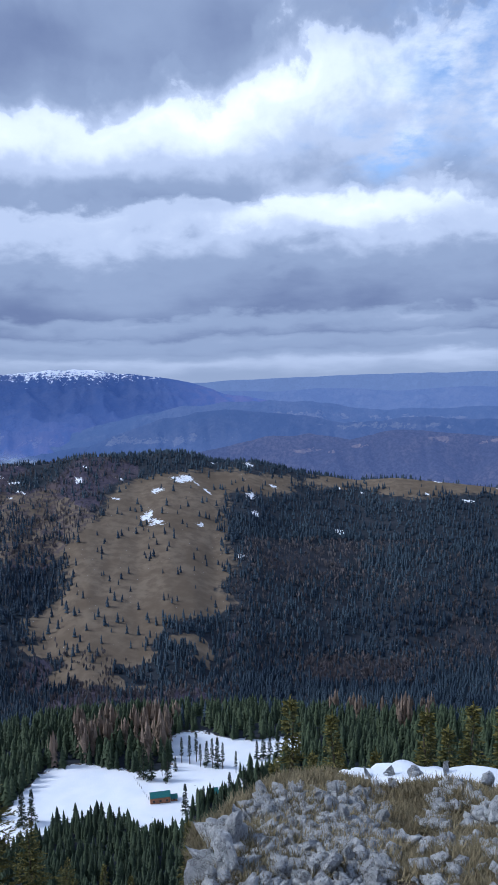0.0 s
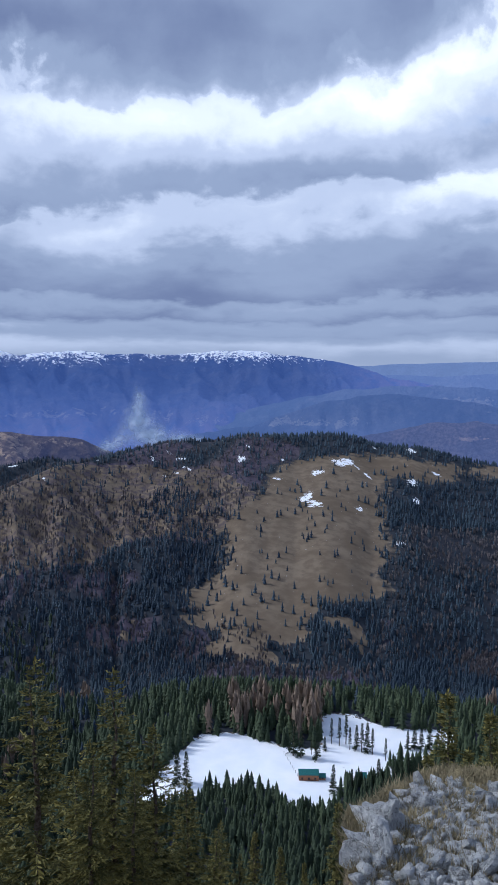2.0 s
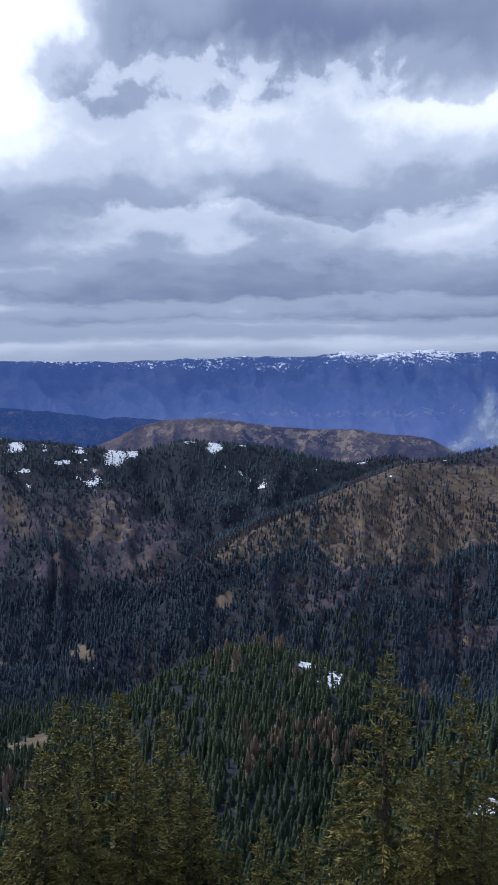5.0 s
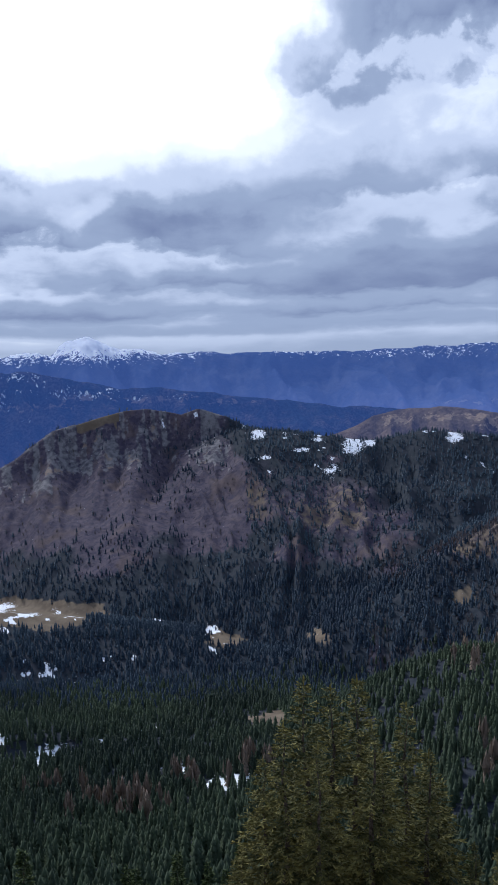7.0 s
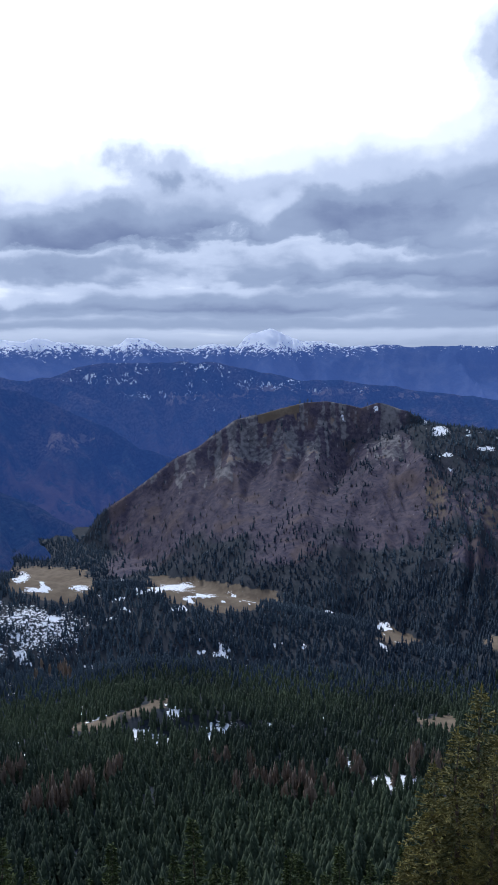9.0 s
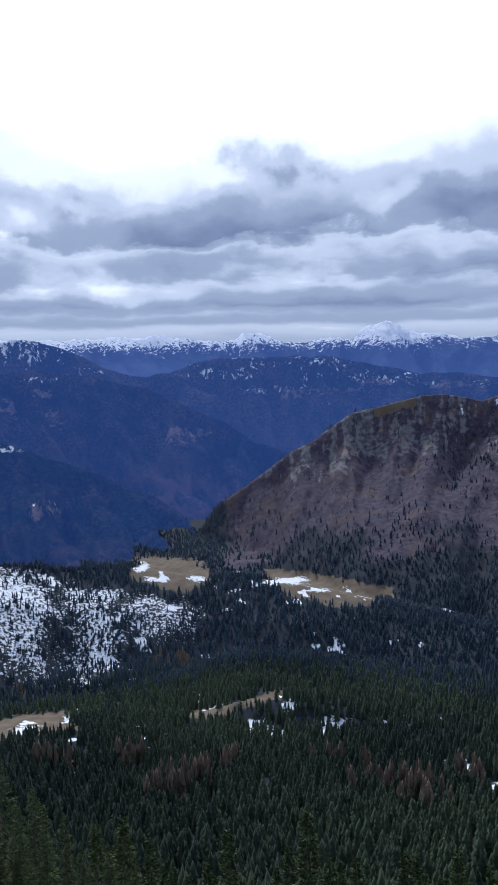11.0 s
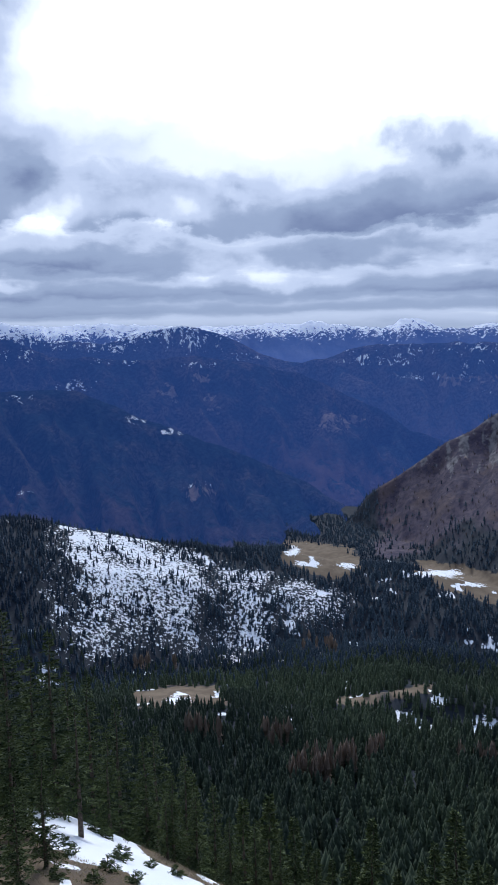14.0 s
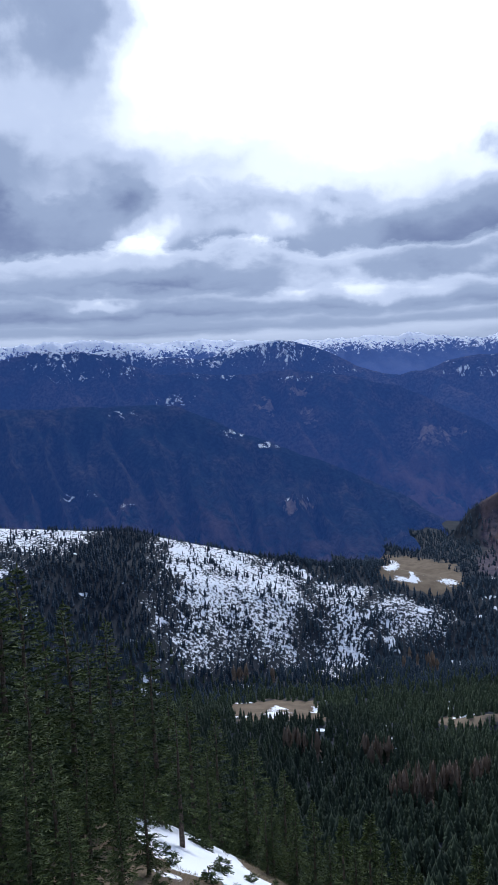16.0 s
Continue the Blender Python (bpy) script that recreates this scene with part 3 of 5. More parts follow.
def grid_faces(rows, cols, closed):
    i, j = np.meshgrid(np.arange(rows - 1), np.arange(cols if closed else cols - 1), indexing="ij")
    j2 = (j + 1) % cols
    return np.stack([i * cols + j, i * cols + j2, (i + 1) * cols + j2, (i + 1) * cols + j], -1).reshape(-1, 4)


# ---- the ground: one sheet to the horizon ----
AZ = np.concatenate([np.arange(-26, 54, 0.29), np.arange(54, 80, 0.17), np.arange(80, 118, 0.29), np.arange(118, 334, 4.0)])
RINGS = np.concatenate([[0.002, 0.15], np.geomspace(0.4, 9, 14), np.geomspace(9.3, 24, 60), np.geomspace(24.8, 250, 50), np.geomspace(256, 840, 92),
                        np.geomspace(848, 1900, 105), np.geomspace(1908, 2320, 48), np.geomspace(2350, 4950, 14)])
rr, aa = np.meshgrid(RINGS, np.radians(AZ), indexing="ij")
gx, gy = -np.sin(aa).ravel() * rr.ravel(), np.cos(aa).ravel() * rr.ravel()
gz = land(gx, gy)
snow_, grass_, rock_, brush_, _, _ = cover(gx, gy, gz)
ground = new("ground", fill(bpy.data.meshes.new("ground"), np.stack([gx, gy, gz], 1), grid_faces(len(RINGS), len(AZ), True),
                            (("snow", snow_), ("grass", grass_), ("rock", rock_), ("brush", brush_))))
ground.data.polygons.foreach_set("use_smooth", np.ones(len(ground.data.polygons), bool))
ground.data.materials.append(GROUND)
tagged(ground, "mountain ground with dry grass, wooded slopes and old snow", "ground", kind="structure")


# ---- distant ranges: backdrop beyond the valley ----
def range_material(name, low, high, air, glow, snowy=0.03, misty=(1.25, 0.012), grain=0.85, pasture=((0.13, 0.095, 0.075), (0.21, 0.155, 0.115))):
    m, k, bsdf = material(name, 1.0, 0.0)
    p = k.place()
    n1, n2, n3 = k.noise(p, 0.0035, 6, 0.6), k.noise(p, 0.014, 6, 0.65), k.noise(p, 0.08, 5, 0.75)
    col = k.mix(k.range(k.math("ADD", n1, k.math("MULTIPLY", k.math("SUBTRACT", n2, 0.5), 0.6)), 0.38, 0.66), low, high)
    col = k.mix(k.range(n3, 0.38, 0.62, 0.0, grain), col, tuple(0.25 * c for c in low))
    ragged = k.math("MULTIPLY", k.math("SUBTRACT", k.noise(k.vec("ADD", p, (900, 40, 0)), 0.022, 9, 0.72), 0.5), 3.6)
    turf = k.range(k.math("ADD", k.attr("turf"), ragged), -0.06, 0.08)
    col = k.mix(turf, col, k.mix(k.range(n3, 0.4, 0.6), *pasture))
    ruddy = k.math("MULTIPLY", k.range(k.attr("low"), 0.35, 0.8), k.range(n2, 0.36, 0.56, 0.0, 0.85 if snowy else 0.0))
    col = k.mix(ruddy, col, (0.088, 0.056, 0.054))
    # haze is put in as emission: air glows, stronger or weaker low down
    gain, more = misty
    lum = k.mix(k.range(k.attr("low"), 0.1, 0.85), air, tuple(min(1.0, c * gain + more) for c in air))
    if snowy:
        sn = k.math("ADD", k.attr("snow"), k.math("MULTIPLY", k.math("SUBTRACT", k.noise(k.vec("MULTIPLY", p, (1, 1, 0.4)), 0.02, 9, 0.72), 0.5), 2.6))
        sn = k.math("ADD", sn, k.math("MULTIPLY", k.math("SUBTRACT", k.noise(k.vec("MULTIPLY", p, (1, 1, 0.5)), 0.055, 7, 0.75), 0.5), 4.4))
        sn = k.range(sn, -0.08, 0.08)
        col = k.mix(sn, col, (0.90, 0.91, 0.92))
        # snow is given a glow as well, so that it stays bright
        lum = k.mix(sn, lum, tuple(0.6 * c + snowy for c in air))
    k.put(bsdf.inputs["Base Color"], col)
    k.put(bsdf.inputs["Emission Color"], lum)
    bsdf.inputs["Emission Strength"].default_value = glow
    bump(k, bsdf, k.math("ADD", n3, k.math("MULTIPLY", n2, 3.0)), 14.0, 1.0)
    return m


def far_range(name, line, distance, front, mat, label, rough, jag=0.15, snow_line=((-40, 9), (130, 9)), foot=-540.0, drifts=(), fields=(), mist=((-40, 0), (130, 0)), crags=0.0):
    a0, a1 = line[0][0], line[-1][0]
    az = np.arange(a0, a1, 0.11)
    rings = np.concatenate([distance - front * np.linspace(1, 0, 38) ** 1.4, [distance + 60, distance + 200]])
    a, e = (np.array(c, float) for c in zip(*line))
    el = np.interp(az, a, e)
    el = el + jag * fbm(az * 10, az * 0 + distance, 16, 4, 0.5) + crags * fade(az, 58, 64) * (0.5 - np.abs(fbm(az * 10, az * 0 + 33, 21, 5, 0.55)) * 3.0)
    zc = distance * np.tan(np.radians(el))
    R, A = np.meshgrid(rings, np.radians(az), indexing="ij")
    x, y = -np.sin(A) * R, np.cos(A) * R
    d = np.clip((distance - R) / front, 0, 1)
    z = foot + (zc[None, :] - foot) * (1 - d ** 1.05)
    # spurs and gullies run down from the crest
    turn = np.degrees(A) * 10 + 16 * fbm(x, y, 350, 3) + (distance - R) * 0.035
    spur = fbm(turn, R * 0.05, 26, 4, 0.5)
    z = z + (fbm(x, y, 420, 5, 0.5) * 50 - np.abs(spur) * 165) * rough * fade(d, 0, 0.14) * (1 - fade(d, 0.85, 1))
    z = np.where(R > distance, zc[None, :] - 0.5 * (R - distance), z) + EYE
    share = np.degrees(np.arctan2(z - EYE, R)) - np.interp(np.degrees(A), *zip(*snow_line)) + 2.2 * crags * spur
    deg, rise = np.degrees(A) + 0.3 * fbm(x, y, 60, 3), np.degrees(np.arctan2(z - EYE, R)) + 0.15 * fbm(x + 50, y, 60, 3)
    turf = np.full(x.shape, -3.0)
    for ca, ce, ra, re in drifts:
        share = np.maximum(share, -0.28 - 0.12 * (((deg - ca) / ra) ** 2 + ((rise - ce) / (1.5 * re)) ** 2))
    for ca, ce, ra, re in fields:
        turf = np.maximum(turf, 0.10 - 0.22 * (((deg - ca) / ra) ** 2 + ((rise - ce) / (1.4 * re)) ** 2))
    low = np.maximum(d, np.interp(np.degrees(A), *zip(*mist)))
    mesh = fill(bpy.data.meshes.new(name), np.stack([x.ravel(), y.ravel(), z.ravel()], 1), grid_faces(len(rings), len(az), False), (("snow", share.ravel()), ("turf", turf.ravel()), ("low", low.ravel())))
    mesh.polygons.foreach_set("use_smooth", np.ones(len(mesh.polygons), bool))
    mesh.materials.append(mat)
    return tagged(new(name, mesh), label, "mountain range", kind="structure")


# base and pasture colours are blued or greyed too, as part of the haze
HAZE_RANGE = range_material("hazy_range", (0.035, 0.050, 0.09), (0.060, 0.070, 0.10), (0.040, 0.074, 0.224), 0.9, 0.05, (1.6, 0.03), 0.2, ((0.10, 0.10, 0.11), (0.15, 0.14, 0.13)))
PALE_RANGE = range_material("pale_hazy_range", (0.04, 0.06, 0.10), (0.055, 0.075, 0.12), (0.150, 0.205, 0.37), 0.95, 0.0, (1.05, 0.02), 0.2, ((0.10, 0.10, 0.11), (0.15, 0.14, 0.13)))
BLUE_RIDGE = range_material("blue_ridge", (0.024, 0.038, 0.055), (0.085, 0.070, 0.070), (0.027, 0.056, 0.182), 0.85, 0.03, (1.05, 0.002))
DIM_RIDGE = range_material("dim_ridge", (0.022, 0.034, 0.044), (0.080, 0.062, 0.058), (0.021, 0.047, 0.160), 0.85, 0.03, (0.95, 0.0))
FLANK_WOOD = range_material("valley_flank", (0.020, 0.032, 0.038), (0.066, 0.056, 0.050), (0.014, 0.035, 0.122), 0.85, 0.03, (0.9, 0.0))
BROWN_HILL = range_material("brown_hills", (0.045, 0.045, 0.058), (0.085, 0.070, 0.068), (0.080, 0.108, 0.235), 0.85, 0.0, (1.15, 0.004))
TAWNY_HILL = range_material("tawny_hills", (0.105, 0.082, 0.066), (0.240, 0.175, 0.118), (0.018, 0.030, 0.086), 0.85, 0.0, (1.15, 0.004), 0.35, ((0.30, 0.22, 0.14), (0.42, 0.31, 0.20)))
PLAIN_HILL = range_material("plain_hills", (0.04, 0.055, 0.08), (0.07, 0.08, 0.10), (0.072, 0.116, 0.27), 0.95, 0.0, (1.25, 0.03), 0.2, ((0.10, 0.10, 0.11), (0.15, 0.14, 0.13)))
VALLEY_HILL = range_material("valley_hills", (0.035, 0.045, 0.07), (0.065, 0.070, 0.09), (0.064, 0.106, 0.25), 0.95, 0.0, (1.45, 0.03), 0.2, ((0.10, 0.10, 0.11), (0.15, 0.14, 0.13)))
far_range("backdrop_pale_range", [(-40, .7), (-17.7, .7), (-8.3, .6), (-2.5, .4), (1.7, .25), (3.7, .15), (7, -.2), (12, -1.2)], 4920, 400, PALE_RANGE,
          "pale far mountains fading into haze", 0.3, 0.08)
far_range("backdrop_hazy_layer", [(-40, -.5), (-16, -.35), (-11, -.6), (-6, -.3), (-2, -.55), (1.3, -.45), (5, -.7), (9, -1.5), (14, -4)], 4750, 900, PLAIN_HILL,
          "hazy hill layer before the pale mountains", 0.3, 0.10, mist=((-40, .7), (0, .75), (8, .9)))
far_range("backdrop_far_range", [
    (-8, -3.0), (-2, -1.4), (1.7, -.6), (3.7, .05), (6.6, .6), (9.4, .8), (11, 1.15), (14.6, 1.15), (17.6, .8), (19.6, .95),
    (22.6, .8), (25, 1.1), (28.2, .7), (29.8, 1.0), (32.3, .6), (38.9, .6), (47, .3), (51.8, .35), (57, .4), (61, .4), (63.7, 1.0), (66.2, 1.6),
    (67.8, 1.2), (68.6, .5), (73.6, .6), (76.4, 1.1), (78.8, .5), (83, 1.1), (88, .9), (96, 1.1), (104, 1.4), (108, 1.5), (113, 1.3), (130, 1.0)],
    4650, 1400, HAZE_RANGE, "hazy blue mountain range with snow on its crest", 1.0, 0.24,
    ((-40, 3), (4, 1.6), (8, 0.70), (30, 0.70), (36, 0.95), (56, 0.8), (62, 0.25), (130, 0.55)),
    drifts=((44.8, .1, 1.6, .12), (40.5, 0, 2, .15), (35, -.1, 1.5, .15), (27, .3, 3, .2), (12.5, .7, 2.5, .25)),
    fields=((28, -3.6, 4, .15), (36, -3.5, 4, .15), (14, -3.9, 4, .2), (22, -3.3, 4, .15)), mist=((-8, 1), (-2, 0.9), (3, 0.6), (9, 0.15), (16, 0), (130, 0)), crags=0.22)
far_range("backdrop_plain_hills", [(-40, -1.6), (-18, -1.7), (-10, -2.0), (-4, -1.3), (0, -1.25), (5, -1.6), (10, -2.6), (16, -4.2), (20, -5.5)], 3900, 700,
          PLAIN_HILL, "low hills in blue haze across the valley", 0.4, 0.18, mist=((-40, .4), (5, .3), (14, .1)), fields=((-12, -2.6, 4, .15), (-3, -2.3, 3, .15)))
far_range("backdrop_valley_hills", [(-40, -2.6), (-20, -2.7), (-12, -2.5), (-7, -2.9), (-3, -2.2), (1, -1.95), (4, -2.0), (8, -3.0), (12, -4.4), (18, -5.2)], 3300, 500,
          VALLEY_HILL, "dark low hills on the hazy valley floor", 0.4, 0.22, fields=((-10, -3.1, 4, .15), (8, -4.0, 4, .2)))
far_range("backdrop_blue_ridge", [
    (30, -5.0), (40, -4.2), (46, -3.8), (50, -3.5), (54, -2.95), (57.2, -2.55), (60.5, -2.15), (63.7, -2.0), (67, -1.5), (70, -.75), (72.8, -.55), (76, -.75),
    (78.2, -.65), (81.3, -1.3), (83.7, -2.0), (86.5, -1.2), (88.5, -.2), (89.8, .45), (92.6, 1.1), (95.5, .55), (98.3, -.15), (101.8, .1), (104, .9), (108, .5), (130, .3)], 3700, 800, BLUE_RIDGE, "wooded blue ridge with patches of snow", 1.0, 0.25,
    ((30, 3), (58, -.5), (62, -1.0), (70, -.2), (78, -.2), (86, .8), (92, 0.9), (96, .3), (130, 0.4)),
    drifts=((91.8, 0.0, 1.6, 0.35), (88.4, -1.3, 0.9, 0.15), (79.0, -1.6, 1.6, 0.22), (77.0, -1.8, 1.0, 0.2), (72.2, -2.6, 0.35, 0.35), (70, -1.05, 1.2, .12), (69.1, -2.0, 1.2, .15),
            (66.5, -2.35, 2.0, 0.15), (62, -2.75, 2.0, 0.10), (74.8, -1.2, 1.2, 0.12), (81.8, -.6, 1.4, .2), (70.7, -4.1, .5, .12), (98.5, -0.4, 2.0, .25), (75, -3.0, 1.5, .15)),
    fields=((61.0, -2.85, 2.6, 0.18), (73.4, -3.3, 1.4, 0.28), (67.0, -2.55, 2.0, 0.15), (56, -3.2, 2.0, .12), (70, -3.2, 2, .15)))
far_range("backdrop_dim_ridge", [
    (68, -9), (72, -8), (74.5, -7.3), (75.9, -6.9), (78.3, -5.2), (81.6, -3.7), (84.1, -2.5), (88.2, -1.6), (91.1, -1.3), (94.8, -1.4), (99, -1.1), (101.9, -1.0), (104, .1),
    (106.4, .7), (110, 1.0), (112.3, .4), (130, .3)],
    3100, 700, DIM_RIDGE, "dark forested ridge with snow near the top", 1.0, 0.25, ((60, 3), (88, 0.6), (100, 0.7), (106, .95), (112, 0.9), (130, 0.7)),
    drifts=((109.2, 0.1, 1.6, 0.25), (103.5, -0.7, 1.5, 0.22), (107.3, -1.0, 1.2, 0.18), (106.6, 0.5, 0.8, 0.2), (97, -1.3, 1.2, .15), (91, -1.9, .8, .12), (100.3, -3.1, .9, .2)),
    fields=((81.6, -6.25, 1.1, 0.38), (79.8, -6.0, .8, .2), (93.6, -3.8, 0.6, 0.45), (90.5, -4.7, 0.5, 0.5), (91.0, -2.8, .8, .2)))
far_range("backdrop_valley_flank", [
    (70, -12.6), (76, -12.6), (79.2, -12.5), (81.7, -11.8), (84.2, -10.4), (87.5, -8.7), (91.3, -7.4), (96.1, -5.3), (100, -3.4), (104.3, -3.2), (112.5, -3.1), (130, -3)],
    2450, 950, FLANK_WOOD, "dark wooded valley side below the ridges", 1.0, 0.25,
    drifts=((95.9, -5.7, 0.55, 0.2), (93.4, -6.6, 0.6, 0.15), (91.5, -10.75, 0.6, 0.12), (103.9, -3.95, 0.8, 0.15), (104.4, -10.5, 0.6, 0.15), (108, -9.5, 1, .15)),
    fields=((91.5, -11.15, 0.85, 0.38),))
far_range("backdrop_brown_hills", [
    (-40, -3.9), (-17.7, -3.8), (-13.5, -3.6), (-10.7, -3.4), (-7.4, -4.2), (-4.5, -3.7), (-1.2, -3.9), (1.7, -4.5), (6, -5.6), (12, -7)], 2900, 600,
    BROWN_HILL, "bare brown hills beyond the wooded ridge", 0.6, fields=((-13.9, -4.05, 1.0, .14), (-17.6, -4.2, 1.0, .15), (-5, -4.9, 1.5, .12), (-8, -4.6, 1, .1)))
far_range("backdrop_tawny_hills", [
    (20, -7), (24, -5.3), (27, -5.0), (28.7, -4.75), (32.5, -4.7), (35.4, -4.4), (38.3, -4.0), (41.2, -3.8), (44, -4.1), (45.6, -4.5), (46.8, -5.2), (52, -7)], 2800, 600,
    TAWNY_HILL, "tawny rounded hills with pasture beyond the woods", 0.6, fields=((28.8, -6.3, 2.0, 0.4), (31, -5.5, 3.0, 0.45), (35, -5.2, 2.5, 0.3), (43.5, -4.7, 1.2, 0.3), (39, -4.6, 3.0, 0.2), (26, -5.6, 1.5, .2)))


# ---- woods ----
def spruce_shape(rng, tiers, spikes):
    """A conifer of height 1: tiers of drooping boughs as ragged skirts. Corners and triangles."""
    v, f = [], []
    for i in range(tiers):
        h = 0.08 + 0.86 * i / tiers
        reach = 0.165 * (1 - h) ** 0.8 + 0.012
        top, turn, n0 = min(h + 1.5 * 0.9 / tiers, 1.0), rng.rand() * 6.3, len(v)
        v.append((0, 0, top))
        for j in range(2 * spikes):
            a = turn + 6.283 * (j + 0.3 * rng.rand()) / (2 * spikes)
            d = reach * ((0.9 + 0.45 * rng.rand()) if j % 2 else (0.55 + 0.2 * rng.rand()))
            v.append((math.cos(a) * d, math.sin(a) * d, h - (0.035 + 0.03 * rng.rand() if j % 2 else 0.0)))
        f += [(n0, n0 + 1 + j, n0 + 1 + (j + 1) % (2 * spikes)) for j in range(2 * spikes)]
    return np.array(v), np.array(f)


def bare_shape(rng, blades):
    v = []
    for j in range(blades):
        a, d = rng.rand() * 6.3, 0.05 + 0.14 * rng.rand()
        h0, h1 = 0.12 + 0.3 * rng.rand(), 0.7 + 0.3 * rng.rand()
        x, y = math.cos(a) * d, math.sin(a) * d
        u, w_ = -math.sin(a) * 0.05, math.cos(a) * 0.05
        v += [(x * 0.1, y * 0.1, h0 * 0.4), (x + u, y + w_, 0.62), (x - u, y - w_, 0.62), (x + u, y + w_, 0.55), (x * 0.8, y * 0.8, h1), (x - u, y - w_, 0.55)]
    return np.array(v), np.arange(len(v)).reshape(-1, 3)


def both(a, b, squeeze):
    return np.concatenate([a[0], b[0] * np.array((squeeze, squeeze, 1.0))]), np.concatenate([a[1], b[1] + len(a[0])])


def stand(name, shapes, x, y, z, size, mat, label, rng, fat=1.0):
    """One object of many trees."""
    verts, faces, tones, n0 = [], [], [], 0
    pick = rng.randint(0, len(shapes), len(x))
    for s, (base, tri) in enumerate(shapes):
        m = pick == s
        n = int(m.sum())
        if not n:
            continue
        turn = rng.rand(n) * 6.283
        c, sn = np.cos(turn), np.sin(turn)
        h, wd = size[m], size[m] * fat * (0.8 + 0.5 * rng.rand(n))
        vx = (base[None, :, 0] * c[:, None] - base[None, :, 1] * sn[:, None]) * wd[:, None] + x[m][:, None]
        vy = (base[None, :, 0] * sn[:, None] + base[None, :, 1] * c[:, None]) * wd[:, None] + y[m][:, None]
        vz = base[None, :, 2] * h[:, None] + z[m][:, None] - 0.3
        verts.append(np.stack([vx, vy, vz], -1).reshape(-1, 3))
        faces.append((tri[None] + (n0 + np.arange(n) * len(base))[:, None, None]).reshape(-1, 3))
        patch = 0.30 + 0.9 * fbm(x[m], y[m], 110, 3) + 0.4 * fbm(x[m] + 70, y[m], 380, 2)
        tones.append(np.repeat(np.clip(0.38 * rng.rand(n) ** 1.3 + 0.62 * patch, 0, 1), len(base)))
        n0 += n * len(base)
    verts, faces, tones = np.concatenate(verts), np.concatenate(faces), np.concatenate(tones)
    ob = new(name, fill(bpy.data.meshes.new(name), verts, faces, (("tone", tones),)))
    ob.data.polygons.foreach_set("use_smooth", np.ones(len(faces), bool))
    ob.data.materials.append(mat)
    return tagged(ob, label, "forest", kind="stuff")


def scatter(rng, r0, r1, area, az0=-24, az1=117):
    n = int(math.pi * (r1 * r1 - r0 * r0) * (az1 - az0) / 360 / area)
    r = np.sqrt(r0 * r0 + rng.rand(n) * (r1 * r1 - r0 * r0))
    a = np.radians(az0 + rng.rand(n) * (az1 - az0))
    x, y = -np.sin(a) * r, np.cos(a) * r
    return x, y, land(x, y)


rng = np.random.RandomState(3)
BELTS = [("spruce_forest", 185, 560, 17, 6, 4, 14, 1.15, -24, 117), ("young_spruce_wood", 250, 375, 13, 6, 4, 9.5, 1.15, -4, 24), ("spruce_slope", 560, 1000, 25, 4, 4, 12.5, 1.2, -24, 117),
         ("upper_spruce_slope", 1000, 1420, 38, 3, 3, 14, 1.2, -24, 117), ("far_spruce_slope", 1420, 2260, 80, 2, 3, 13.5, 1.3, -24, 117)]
for name, r0, r1, area, tiers, spikes, tall, fat, az0, az1 in BELTS:
    x, y, z = scatter(rng, r0, r1, area, az0, az1)
    s, g, k, b, wood, bare = cover(x, y, z)
    clump = np.clip(1.0 + 0.5 * fbm(x, y, 35, 3), 0.3, 1)
    lot = rng.rand(len(x))
    az, r = polar(x, y)
    size = tall * (0.45 + 0.65 * rng.rand(len(x))) * np.where((r < 375) & (r > 250) & (az < 24) & (az > -4) & (tall > 13), 0.7, 1.0)
    size = size * np.where((s > 0.25) & (r > 800), 0.75, 1.0) * np.where(az > 24, np.interp(r, [200, 430], [1.5, 1.0]), 1.0)
    shapes = [spruce_shape(rng, tiers, spikes) for _ in range(6)]
    grown = lot < wood * clump
    # needles with blue haze painted into their colour take over further out
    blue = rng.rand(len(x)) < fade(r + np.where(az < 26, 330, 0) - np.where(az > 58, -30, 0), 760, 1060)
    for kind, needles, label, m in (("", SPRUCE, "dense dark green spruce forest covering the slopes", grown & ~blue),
                                    ("blue_", HAZED_SPRUCE, "dense spruce forest on the further slopes, tinted blue as by haze", grown & blue)):
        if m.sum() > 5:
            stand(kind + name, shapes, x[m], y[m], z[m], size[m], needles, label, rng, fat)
    m = (lot > 1 - bare * clump * 0.95) & ~grown
    if m.sum() > 5:
        stand(name.replace("spruce", "bare"), [bare_shape(rng, 9) for _ in range(6)], x[m], y[m], z[m], size[m] * 0.85, BARE,
              "leafless grey brown broadleaf trees on the slopes", rng)


# ---- near things ----
def part(name, bm, mat, parent, label=""):
    mesh = bpy.data.meshes.new(name)
    bm.to_mesh(mesh)
    bm.free()
    mesh.materials.append(mat)
    ob = new(name, mesh)
    ob.parent = parent
    return tagged(ob, label)


def spot(az, r, lift=0.0):
    d = heading(az)
    return Vector((d.x * r, d.y * r, float(land(np.array([d.x * r]), np.array([d.y * r]))[0]) + lift))


